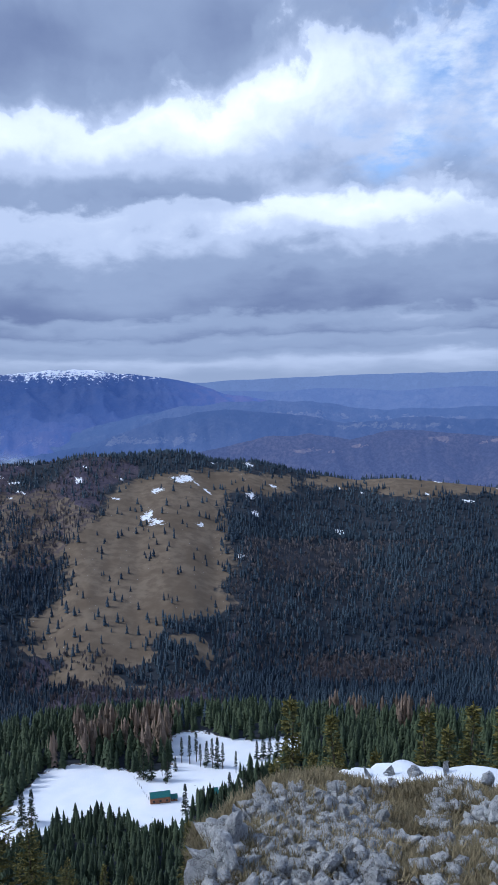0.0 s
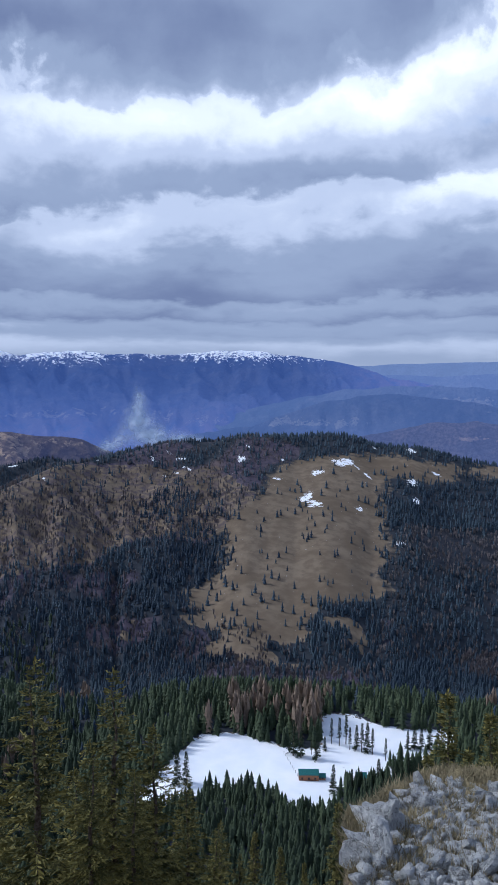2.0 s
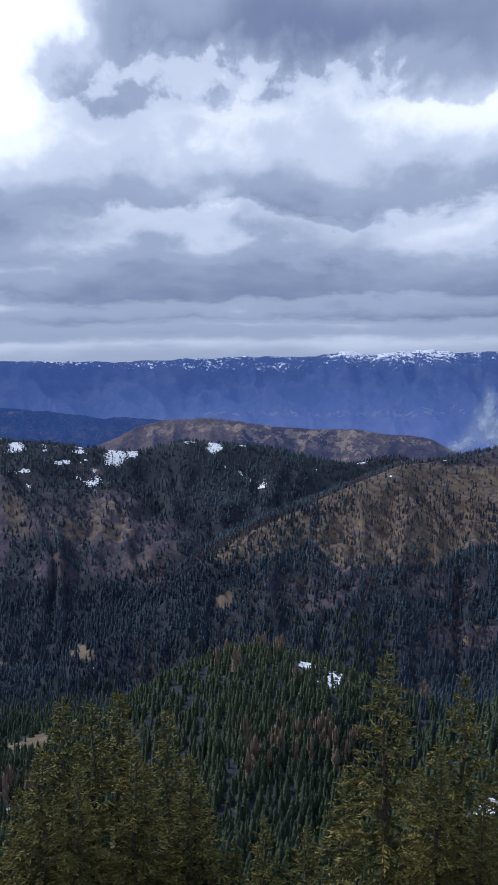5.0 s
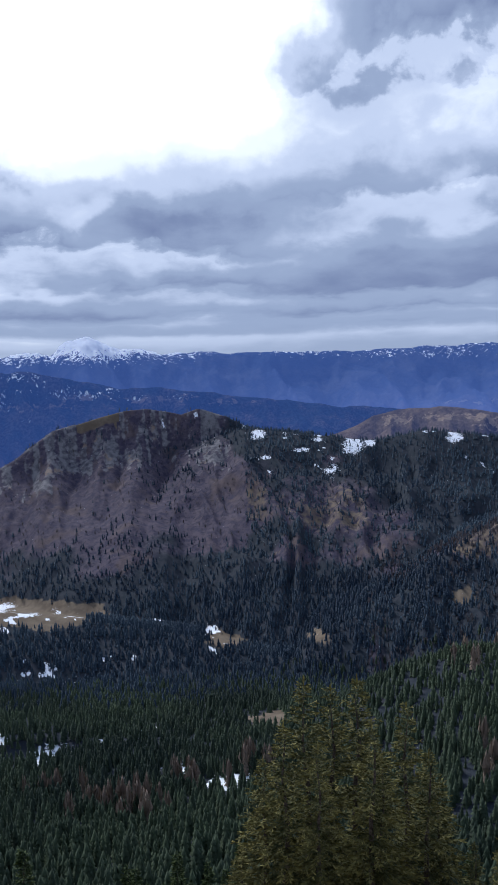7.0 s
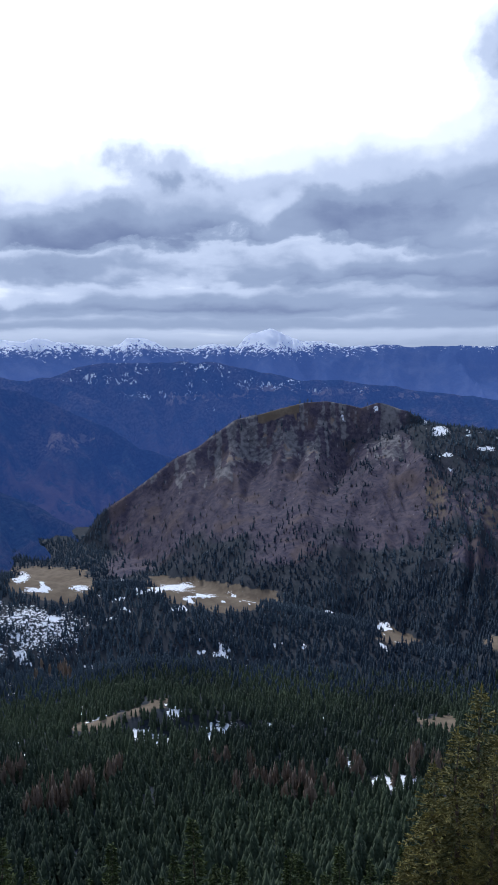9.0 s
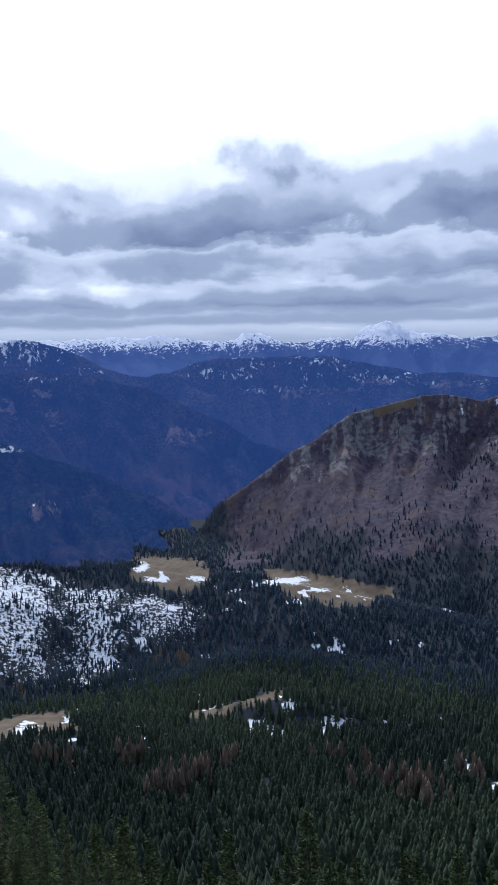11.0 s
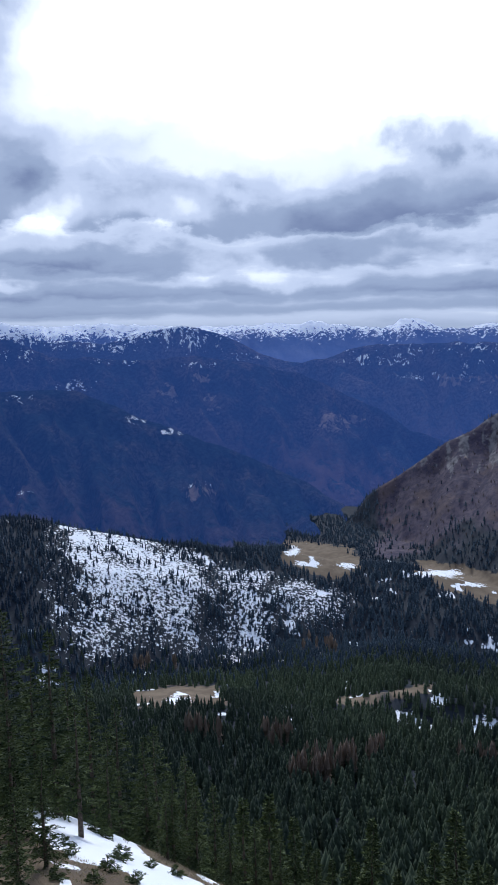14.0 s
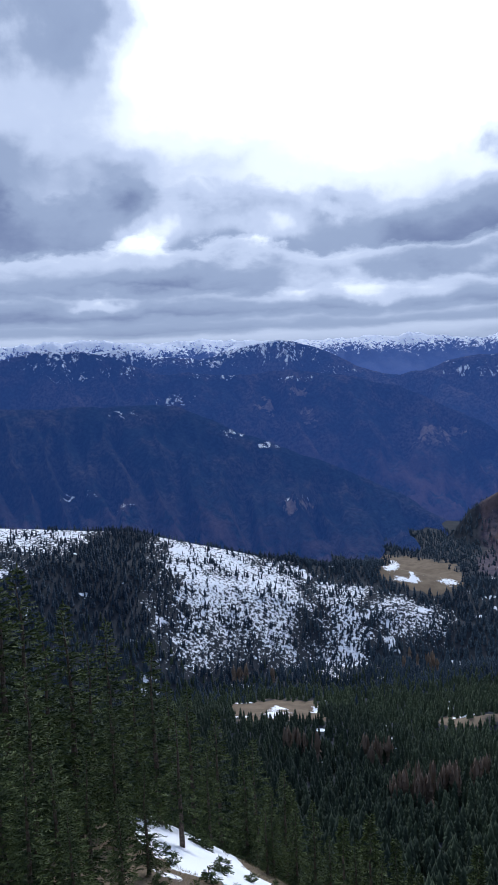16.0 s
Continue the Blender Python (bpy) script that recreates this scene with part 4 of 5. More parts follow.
def trunk_mesh(bm, rng, height, thick, sides=7):
    rings = []
    for i in range(7):
        h = i / 6
        rad = thick * (1 - h) ** 0.9 + 0.012
        sx, sy = 0.03 * height * (rng.rand() - 0.5) * h, 0.03 * height * (rng.rand() - 0.5) * h
        rings.append([bm.verts.new((math.cos(6.283 * k / sides) * rad + sx, math.sin(6.283 * k / sides) * rad + sy, h * height - 0.4)) for k in range(sides)])
    for a, b in zip(rings, rings[1:]):
        for k in range(sides):
            bm.faces.new((a[k], a[(k + 1) % sides], b[(k + 1) % sides], b[k]))


def crown_arrays(rng, height, radius, whorl=0.26, sprig=0.26, low=0.06, share=1.0):
    """Whorls of drooping boughs set with short sprigs."""
    tris, tones = [], []
    h = low * height
    while h < height - 0.12:
        f = h / height
        for _ in range(rng.randint(5, 8)):
            if rng.rand() > share:
                continue
            a = rng.rand() * 6.283
            length = (radius * (1 - f) ** 0.9 + 0.10) * (0.55 + 0.6 * rng.rand())
            shade = 0.10 + 0.16 * rng.randn()
            rise = 0.30 * f + 0.02 + 0.12 * rng.rand()
            out = np.array((math.cos(a), math.sin(a), 0.0))
            side = np.array((-math.sin(a), math.cos(a), 0.0))
            steps = max(3, int(length / (sprig * 0.42)))
            for i in range(steps):
                t = (i + 0.6) / steps
                at = out * (t * length) + np.array((0, 0, h + rise * length * t - 0.42 * length * t * t * (1 - 0.7 * f)))
                for s in (-1, 1, 0):
                    spread = out * (0.55 + 0.4 * rng.rand()) + side * s * (0.5 + 0.6 * rng.rand()) + np.array((0, 0, -0.5 * rng.rand() + 0.25 * f + (0.25 if s == 0 else 0)))
                    spread /= np.linalg.norm(spread)
                    long_ = sprig * (0.6 + 0.8 * rng.rand()) * (1.1 - 0.45 * f)
                    wide = np.cross(spread, rng.randn(3))
                    wide *= long_ * 0.15 / (np.linalg.norm(wide) + 1e-6)
                    mid, tip = at + spread * long_ * 0.5, at + spread * long_
                    tris += [(at, mid + wide, tip), (at, tip, mid - wide)]
                    # tips are lighter; the crown's dark inside is painted into the tone
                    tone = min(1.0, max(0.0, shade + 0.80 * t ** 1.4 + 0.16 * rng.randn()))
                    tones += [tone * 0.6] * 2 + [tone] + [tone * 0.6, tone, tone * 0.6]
        h += whorl * (0.6 + 0.7 * rng.rand()) * (1.15 - 0.6 * f)
    for k in range(10):
        a = rng.rand() * 6.283
        at = np.array((0, 0, height - 0.5 + 0.05 * k))
        tip = at + np.array((math.cos(a) * 0.06, math.sin(a) * 0.06, 0.22))
        wide = np.array((-math.sin(a), math.cos(a), 0)) * 0.03
        tris += [(at, (at + tip) / 2 + wide, tip), (at, tip, (at + tip) / 2 - wide)]
        tones += [0.8] * 6
    return np.array(tris).reshape(-1, 3), np.array(tones)


def spruce_tree(seed, height, radius, mat, label, group, **kw):
    rng = np.random.RandomState(seed)
    tree = tagged(new("spruce_tree"), label, "tree", group)
    bm = bmesh.new()
    trunk_mesh(bm, rng, height * 0.98, 0.016 * height + 0.03)
    part("trunk", bm, BARK, tree)
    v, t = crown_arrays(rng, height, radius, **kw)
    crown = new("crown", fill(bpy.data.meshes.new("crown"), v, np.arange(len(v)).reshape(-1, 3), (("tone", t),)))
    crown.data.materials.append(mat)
    crown.parent = tree
    return tree


def plant(tree, az, r, scale, turn=0.0, base=None):
    p = spot(az, r) if base is None else base
    return pose(p.x, p.y, p.z, 0, 0, turn) @ Matrix.Scale(scale, 4)


OLIVE = "olive green spruce with drooping boughs on the steep slope"
SPUR = "dark green spruce among others on the snowy spur"
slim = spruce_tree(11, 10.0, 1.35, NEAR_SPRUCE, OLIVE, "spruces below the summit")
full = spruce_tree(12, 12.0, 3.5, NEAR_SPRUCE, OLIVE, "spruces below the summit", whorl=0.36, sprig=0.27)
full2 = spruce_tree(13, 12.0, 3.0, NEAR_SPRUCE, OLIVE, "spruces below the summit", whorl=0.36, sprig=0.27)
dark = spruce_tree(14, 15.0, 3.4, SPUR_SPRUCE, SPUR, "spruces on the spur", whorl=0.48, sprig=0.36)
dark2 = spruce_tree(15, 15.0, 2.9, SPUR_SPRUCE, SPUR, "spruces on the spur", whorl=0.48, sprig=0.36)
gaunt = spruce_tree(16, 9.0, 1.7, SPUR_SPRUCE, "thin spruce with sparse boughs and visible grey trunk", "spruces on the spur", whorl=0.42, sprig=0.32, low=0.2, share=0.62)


def stand_to(kind, tall, az, r, top_el, turn):
    """Plants one so that its top shows at an elevation from the summit."""
    foot = spot(az, r)
    top = EYE + r * math.tan(radians(top_el))
    return plant(kind, az, r, max(0.15, (top - foot.z) / tall), turn, foot)


first = set()
NEAR_TREES = [  # kind, azimuth, distance, elevation of the top
    (slim, 10, -2.8, 29, -22.1), (slim, 10, -5.95, 33, -23.1), (slim, 10, -12.8, 36, -22.5), (slim, 10, -16.0, 36, -21.9), (slim, 10, -18.2, 38, -21.8),
    (slim, 10, -14.3, 38, -23.6), (slim, 10, -9.2, 40, -25.4), (slim, 10, -20.5, 36, -22.5), (slim, 10, -4.4, 35, -25.6), (slim, 10, -1.6, 30, -26.2),
    (full2, 12, 27.2, 21, -20.0), (full2, 12, 21.7, 22, -21.0), (full, 12, 30.2, 24, -27.6), (full, 12, 24.6, 25, -27.2), (full2, 12, 17.3, 27, -32.2),
    (full2, 12, 12.3, 30, -32.9), (full, 12, 33.0, 27, -31.2), (full2, 12, 36.2, 28, -30.8), (full, 12, 6.5, 26, -34.0), (full2, 12, 19.4, 24, -29.5),
]
CLUMP_TREES = [
    (full, 12, 51.0, 29, -22.8), (full2, 12, 49.0, 30, -23.2), (full, 12, 47.0, 31, -22.6), (full2, 12, 43.4, 33, -24.1), (full, 12, 54.2, 28, -27.8),
    (full, 12, 41.0, 31, -28.8), (full2, 12, 38.5, 30, -32.2), (full, 12, 45.2, 28, -27.5), (full, 12, 56.0, 30, -33.0), (full, 12, 52.6, 27, -25.6), (full2, 12, 50.0, 26, -27.0), (full2, 12, 46.0, 27, -25.4), (full, 12, 41.8, 29, -27.0),
    (full, 12, 18.8, 22, -24.8), (full, 12, 16.3, 23, -28.4), (full2, 12, 14.2, 25, -31.4), (full, 12, 20.2, 20, -27.5), (slim, 10, 4.9, 26, -29.6), (full2, 12, 13.8, 30, -31.0), (slim, 10, 9.2, 27, -32.4), (full2, 12, 23.4, 20, -25.5),
    (slim, 10, 11.2, 28, -31.6), (slim, 10, 7.4, 25, -33.2)]
SPUR_TREES = [
    (dark, 15, 112.0, 46, -13.8), (dark, 15, 113.6, 42, -13.0), (dark2, 15, 109.0, 48, -16.6), (dark, 15, 106.1, 52, -18.2), (dark2, 15, 103.0, 56, -19.9),
    (dark, 15, 112.0, 34, -20.4), (dark2, 15, 106.2, 44, -23.8), (gaunt, 9, 101.4, 47, -24.6), (dark2, 15, 100.4, 62, -23.3), (dark, 15, 98.4, 66, -25.0),
    (dark2, 15, 94.4, 58, -30.0), (dark, 15, 92.6, 60, -31.0), (dark2, 15, 96.4, 64, -27.6), (dark, 15, 110.5, 30, -24.6), (dark2, 15, 108.2, 32, -26.2),
    (dark, 15, 112.6, 27, -25.5), (dark2, 15, 106.0, 30, -29.5), (dark, 15, 109.6, 26, -29.0), (dark2, 15, 104.4, 58, -21.4), (dark, 15, 107.6, 60, -19.6),
]
LOWER_SPUR_TREES = [
    (dark2, 15, 110.7, 56, -17.4), (dark, 15, 90.0, 66, -33.0), (dark2, 15, 88.0, 70, -33.2), (dark, 15, 101.9, 68, -22.8), (dark2, 15, 99.2, 56, -27.0),
    (dark, 15, 115.4, 40, -14.0), (dark2, 15, 116.5, 34, -17.0), (dark, 15, 114.4, 30, -21.5), (dark2, 15, 104.0, 36, -27.6), (dark, 15, 93.4, 80, -29.0),
    (dark2, 15, 91.2, 84, -31.0), (dark, 15, 95.6, 78, -27.0), (dark2, 15, 86.0, 80, -34.0), (gaunt, 9, 94.9, 57, -31.2)]
for n, (kind, tall, az, r, el) in enumerate(NEAR_TREES + CLUMP_TREES + SPUR_TREES + LOWER_SPUR_TREES):
    m = stand_to(kind, tall, az, r, el, n * 77.0)
    if kind not in first:
        first.add(kind)
        kind.matrix_basis = m
    else:
        twin = copy_thing(kind, pose(0, 0, 0))
        twin.matrix_basis = m


# low juniper shrubs on the spur
def juniper(seed, height, radius):
    rng = np.random.RandomState(seed)
    bush = tagged(new("juniper_shrub"), "low dark juniper shrub poking out of the snow", "shrub", "juniper shrubs on the spur")
    bm = bmesh.new()
    trunk_mesh(bm, rng, height * 0.7, 0.03, 5)
    part("stem", bm, BARK, bush)
    v, t = crown_arrays(rng, height, radius, whorl=0.16, sprig=0.17, low=0.02)
    leaves = new("foliage", fill(bpy.data.meshes.new("foliage"), v, np.arange(len(v)).reshape(-1, 3), (("tone", t),)))
    leaves.data.materials.append(SPUR_SPRUCE)
    leaves.parent = bush
    return bush


def ground_at(az, el, r0=15.0, r1=110.0):
    """The ground under a line of sight from the summit."""
    r = np.arange(r0, r1, 0.2)
    d = heading(az)
    z = land(d.x * r, d.y * r)
    hit = np.nonzero(np.degrees(np.arctan2(z - EYE, r)) >= el)[0]
    i = hit[0] if len(hit) else len(r) - 1
    return Vector((d.x * r[i], d.y * r[i], z[i]))


bushes = [juniper(70, 0.9, 0.7), juniper(71, 0.7, 0.75)]
for n, (az, el, size) in enumerate(((100.3, -33.1, 1.5), (99.8, -33.4, 1.0), (98.6, -34.8, 1.1), (96.2, -35.5, 0.9), (104.1, -30.7, 1.4), (101.2, -32.2, 1.3), (102.6, -33.4, 0.7), (98.1, -34.4, 0.6),
                                    (94.3, -36.1, 0.9), (102.2, -34.1, 0.9), (99.5, -35.3, 1.0), (104.6, -33.6, 1.4), (105.5, -32.6, 1.5), (106.6, -33.9, 1.5), (103.4, -35.2, 0.8), (97.4, -36.2, 1.0), (100.6, -35.8, 0.8))):
    p = ground_at(az, el)
    bush = bushes[n] if n < 2 else copy_thing(bushes[n % 2], pose(0, 0, 0))
    bush.matrix_basis = pose(p.x, p.y, p.z - 0.05, 0, 0, 61.0 * n) @ Matrix.Scale(size, 4)


# limestone on the bench
def stone_material():
    m, k, bsdf = material("limestone", 0.9, 0.2)
    p = k.n("ShaderNodeTexCoord").outputs["Object"]
    n1, n2 = k.noise(p, 2.2, 8, 0.72), k.noise(p, 9.0, 6, 0.75)
    rnd = k.n("ShaderNodeObjectInfo").outputs["Random"]
    col = k.mix(k.range(n1, 0.3, 0.7), (0.42, 0.425, 0.435), (0.74, 0.74, 0.74))
    col = k.mix(k.range(n2, 0.52, 0.60), col, (0.74, 0.74, 0.73))
    crack = k.math("ABSOLUTE", k.math("SUBTRACT", k.noise(p, 3.2, 5, 0.6), 0.5))
    col = k.mix(k.range(crack, 0.0, 0.014, 0.7, 0.0), col, (0.07, 0.065, 0.06))
    col = k.mix(k.range(n2, 0.37, 0.31), col, (0.12, 0.115, 0.105))
    col = k.mix(k.math("MULTIPLY", rnd, 0.25), col, (0.30, 0.28, 0.25))
    k.put(bsdf.inputs["Base Color"], col)
    n1 = k.math("ADD", n1, k.range(crack, 0.0, 0.04, 0.0, 0.12))
    bump(k, bsdf, k.math("ADD", k.math("MULTIPLY", n1, 2.0), k.math("ADD", n2, k.noise(p, 24.0, 4, 0.7))), 0.07, 1.0)
    return m


STONE = stone_material()


def stone_mesh(seed, detail):
    rng = np.random.RandomState(seed)
    bm = bmesh.new()
    bmesh.ops.create_icosphere(bm, subdivisions=detail, radius=0.5)
    cuts = [(rng.randn(3), 0.08 + 0.26 * rng.rand()) for _ in range(12)]
    for v in bm.verts:
        p = np.array(v.co)
        for nrm, d in cuts:
            nrm = nrm / np.linalg.norm(nrm)
            over = p @ nrm - d
            if over > 0:
                p = p - nrm * over * 0.97
        q = Vector(p) + Vector((seed, 0, 0))
        p = p * (1 + 0.07 * noise.noise(q * 3.1) + 0.05 * noise.noise(q * 8.7) - 0.16 * abs(noise.noise(q * 5.0)) + 0.05 * noise.noise(q * 17.0))
        v.co = p
    mesh = bpy.data.meshes.new("rock")
    bm.to_mesh(mesh)
    bm.free()
    mesh.materials.append(STONE)
    return mesh


ROCKS = [stone_mesh(40 + i, 3) for i in range(10)]
CRAGS = [stone_mesh(60 + i, 4) for i in range(9)]
rr_ = np.random.RandomState(21)
placed = []


def rock(az, r, size, flatness=0.7, sink=0.25):
    p = spot(az, r)
    kinds = CRAGS if size > 0.26 else ROCKS
    ob = new("rock", kinds[rr_.randint(len(kinds))])
    sx, sy, sz = size * (0.8 + 0.7 * rr_.rand()), size * (0.5 + 0.4 * rr_.rand()), size * flatness * (0.7 + 1.0 * rr_.rand())
    ob.matrix_basis = pose(p.x, p.y, p.z + sz * (0.5 - sink) * 0.6, rr_.uniform(-25, 25), rr_.uniform(-25, 25), rr_.uniform(0, 360)) @ Matrix.Diagonal((sx, sy, sz, 1))
    tagged(ob, "weathered pale grey limestone rock in dry grass", "rock", "limestone rocks on the bench")
    placed.append((p.x, p.y, size))


for az, r, size in ((2.9, 10.5, 0.9), (2.3, 10.2, 0.8), (3.4, 9.9, 0.8), (1.8, 10.9, 0.7), (1.2, 11.2, 0.6), (0.5, 11.3, 0.5), (2.2, 9.7, 0.7), (3.6, 9.5, 0.7), (1.4, 10.4, 0.6),
                    (-4.6, 12.6, 0.5), (-5.4, 12.9, 0.4), (-6.8, 12.5, 0.5), (-6.9, 11.9, 0.5), (-6.6, 11.3, 0.45), (-4.4, 10.2, 0.6), (-11.6, 10.0, 0.55), (-17.0, 11.8, 0.7),
                    (-10.2, 13.2, 0.45), (-12.6, 13.1, 0.4), (-14.8, 12.9, 0.5), (-16.5, 13.1, 0.5), (-18.5, 13.0, 0.6), (-9.0, 13.2, 0.4), (-8.2, 13.7, 0.35), (-9.8, 13.8, 0.4), (-11.5, 13.7, 0.35), (-13.7, 13.5, 0.4), (-17.5, 13.4, 0.45)):
    rock(az, r, size)
while len(placed) < 300:
    az, r = rr_.uniform(-23, 3.6), rr_.uniform(8.8, 13.3)
    if r > np.interp(az, [-23, -7, -3.5, 1.7, 3.4, 5], [13.2, 13.0, 12.9, 11.5, 10.8, 10.0]):
        continue
    stony = 0.12 + 0.75 * (az > -9.5) + 0.9 * fbm(np.array([az * 3.0]), np.array([r * 5.0]), 4, 2)[0]
    if rr_.rand() < stony:
        rock(az, r, 0.13 + 0.40 * rr_.rand() ** 1.9, 0.8, 0.45)

# rubble between the larger rocks
def chip(rng):
    """Corners and triangles of a small angular stone."""
    pts = rng.randn(10, 3)
    pts *= np.array((1.0, 0.8, 0.65)) / np.linalg.norm(pts, axis=1)[:, None] * (0.7 + 0.5 * rng.rand(10, 1))
    bm = bmesh.new()
    for q in pts:
        bm.verts.new(q)
    bmesh.ops.convex_hull(bm, input=bm.verts)
    bm.verts.index_update()
    v, f = np.array([tuple(q.co) for q in bm.verts]), np.array([[q.index for q in face.verts] for face in bm.faces])
    bm.free()
    return v, f


chips = [chip(rr_) for _ in range(24)]
az, r = rr_.uniform(-23, 3.4, 14000), rr_.uniform(8.8, 13.2, 14000)
keep = (r < np.interp(az, [-23, -7, -3.5, 1.7, 3.4, 5], [13.2, 13.0, 12.9, 11.5, 10.8, 10.0])) & (rr_.rand(14000) < 0.30 + 0.5 * (az > -9.5) + 0.9 * fbm(az * 3.0, r * 5.0, 4, 2))
a, r = np.radians(az[keep][:2800]), r[keep][:2800]
cx, cy = -np.sin(a) * r, np.cos(a) * r
cz = land(cx, cy)
rubble_v, rubble_f, n0 = [], [], 0
for n in range(len(cx)):
    v, f = chips[n % 24]
    size, turn = 0.05 + 0.15 * rr_.rand() ** 2, rr_.rand() * 6.283
    c, d = math.cos(turn), math.sin(turn)
    rubble_v.append(np.stack([(v[:, 0] * c - v[:, 1] * d) * size + cx[n], (v[:, 0] * d + v[:, 1] * c) * size + cy[n], v[:, 2] * size + cz[n] + 0.2 * size], 1))
    rubble_f.append(f + n0)
    n0 += len(v)
rubble_v, rubble_f = np.concatenate(rubble_v), np.concatenate(rubble_f)
rubble = new("rock_rubble", fill(bpy.data.meshes.new("rock_rubble"), rubble_v, rubble_f))
rubble.data.materials.append(STONE)
tagged(rubble, "small pale limestone rubble lying in dry grass", "rubble", kind="stuff")


# dry grass tufts on the bench
def tufts(name, az0, az1, r0, r1, count, long_, mat, label):
    g = np.random.RandomState(5)
    a, r = np.radians(g.uniform(az0, az1, count)), g.uniform(r0, r1, count)
    x, y = -np.sin(a) * r, np.cos(a) * r
    keep = (fbm(x, y, 1.1, 3) > -0.25) & (r < np.interp(np.degrees(a), [-60, -18, -8.5, -6, -5, 5], [12.8, 12.9, 13.4, 13.5, 14.2, 14.2]))
    keep &= (np.degrees(a) < -9.5) | (r > 12.7) | (g.rand(count) < 0.62)
    if az0 > 0:
        keep = cover(x, y, land(x, y))[0] < 0.4
    x, y = x[keep], y[keep]
    z = land(x, y)
    blades = 9
    n = len(x) * blades
    X, Y, Z = (np.repeat(v, blades) for v in (x, y, z))
    ang, lean, ln = g.rand(n) * 6.283, 0.35 + 0.9 * g.rand(n), long_ * (0.5 + g.rand(n))
    bx, by = X + 0.05 * g.randn(n), Y + 0.05 * g.randn(n)
    w2 = 0.006 + 0.006 * g.rand(n)
    base = np.stack([bx, by, Z - 0.02], -1)
    side = np.stack([-np.sin(ang) * w2, np.cos(ang) * w2, 0 * w2], -1)
    tip = base + np.stack([np.cos(ang) * np.sin(lean) * ln, np.sin(ang) * np.sin(lean) * ln, np.cos(lean) * ln], -1)
    v = np.stack([base - side, base + side, tip], 1).reshape(-1, 3)
    ob = new(name, fill(bpy.data.meshes.new(name), v, np.arange(len(v)).reshape(-1, 3), (("tone", np.repeat(g.rand(n), 3)),)))
    ob.data.materials.append(mat)
    return tagged(ob, label, "grass", kind="stuff")


STRAW = leaf_material("dry_grass_blades", (0.15, 0.122, 0.066), (0.40, 0.325, 0.19), 0.8)
tufts("dry_grass_on_spur", 88, 116, 24, 62, 7000, 0.16, STRAW, "tufts of dry grass on the snowy spur")
tufts("dry_grass", -24, 4.4, 8.6, 14.2, 24000, 0.16, STRAW, "tufts of dry yellow brown mountain grass")


# ---- the wood's edge just below the summit ----
def meets(az, el, r0=150, r1=1400):
    """Where the line of sight from the summit meets the ground."""
    r = np.arange(r0, r1, 1.0)
    d = heading(az)
    z = land(d.x * r, d.y * r)
    up_ = np.degrees(np.arctan2(z - EYE, r))
    hit = np.nonzero(up_ >= el)[0]
    i = hit[0] if len(hit) else len(r) - 1
    return Vector((d.x * r[i], d.y * r[i], z[i]))


EDGE = "green spruce at the upper edge of the forest"
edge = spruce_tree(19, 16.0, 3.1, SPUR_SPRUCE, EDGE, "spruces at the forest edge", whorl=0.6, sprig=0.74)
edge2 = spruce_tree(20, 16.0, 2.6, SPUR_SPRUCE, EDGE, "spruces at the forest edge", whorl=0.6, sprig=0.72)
edge.matrix_basis, edge2.matrix_basis = plant(edge, 60.0, 140, 1.0), plant(edge2, 75.0, 140, 1.0)
g = np.random.RandomState(31)
taken = []
while len(taken) < 120:
    az, r = g.uniform(22, 101), math.sqrt(g.uniform(92 ** 2, 190 ** 2))
    p = heading(az) * r
    if all((p - q).length > 5.0 for q in taken):
        taken.append(p)
        tree = copy_thing((edge, edge2)[len(taken) % 2], pose(0, 0, 0))
        tree.matrix_basis = plant(tree, az, r, g.uniform(0.75, 1.3), g.uniform(0, 360))

# meadow spruces standing in the snow
lone = spruce_tree(17, 16.0, 2.4, SPRUCE, "dark spruce standing in the snowy meadow", "spruces in the snowy meadow", whorl=0.75, sprig=0.85)
thin = spruce_tree(18, 16.0, 1.4, SPRUCE, "slender spruce with bare lower trunk in the snowy meadow", "spruces in the snowy meadow", whorl=0.75, sprig=0.75, low=0.3)
MEADOW_TREES = [
    (lone, 8.3, -27.4, 1.2), (lone, 7.7, -27.5, 0.95), (lone, 6.5, -27.6, 0.9), (lone, 17.2, -29.2, 1.15), (lone, 16.5, -29.1, 1.0), (thin, 5.4, -26.5, 0.9),
    (thin, 4.8, -26.6, 1.0), (thin, 4.3, -26.5, 1.05), (thin, 4.0, -26.8, 0.8), (lone, 3.5, -26.8, 0.85), (thin, 3.1, -26.9, 1.0), (lone, 2.7, -26.9, 1.0), (thin, 2.3, -27.0, 0.9),
]
BORDER_TREES = [
    (thin, 1.3, -27.3, 0.75), (lone, -0.3, -26.5, 0.7), (lone, -0.8, -26.4, 0.9), (lone, -1.3, -26.4, 0.8), (lone, -1.9, -26.3, 1.0), (lone, -2.5, -26.4, 0.9), (lone, 5.9, -27.0, 0.5),
    (thin, 6.9, -27.3, 0.6), (lone, 3.8, -29.4, 0.7), (lone, 1.8, -29.0, 0.9), (lone, 0.6, -28.7, 0.9), (lone, -0.4, -28.4, 0.9), (lone, 0.1, -28.5, 0.7), (lone, 5.2, -29.6, 0.9)]
first = set()
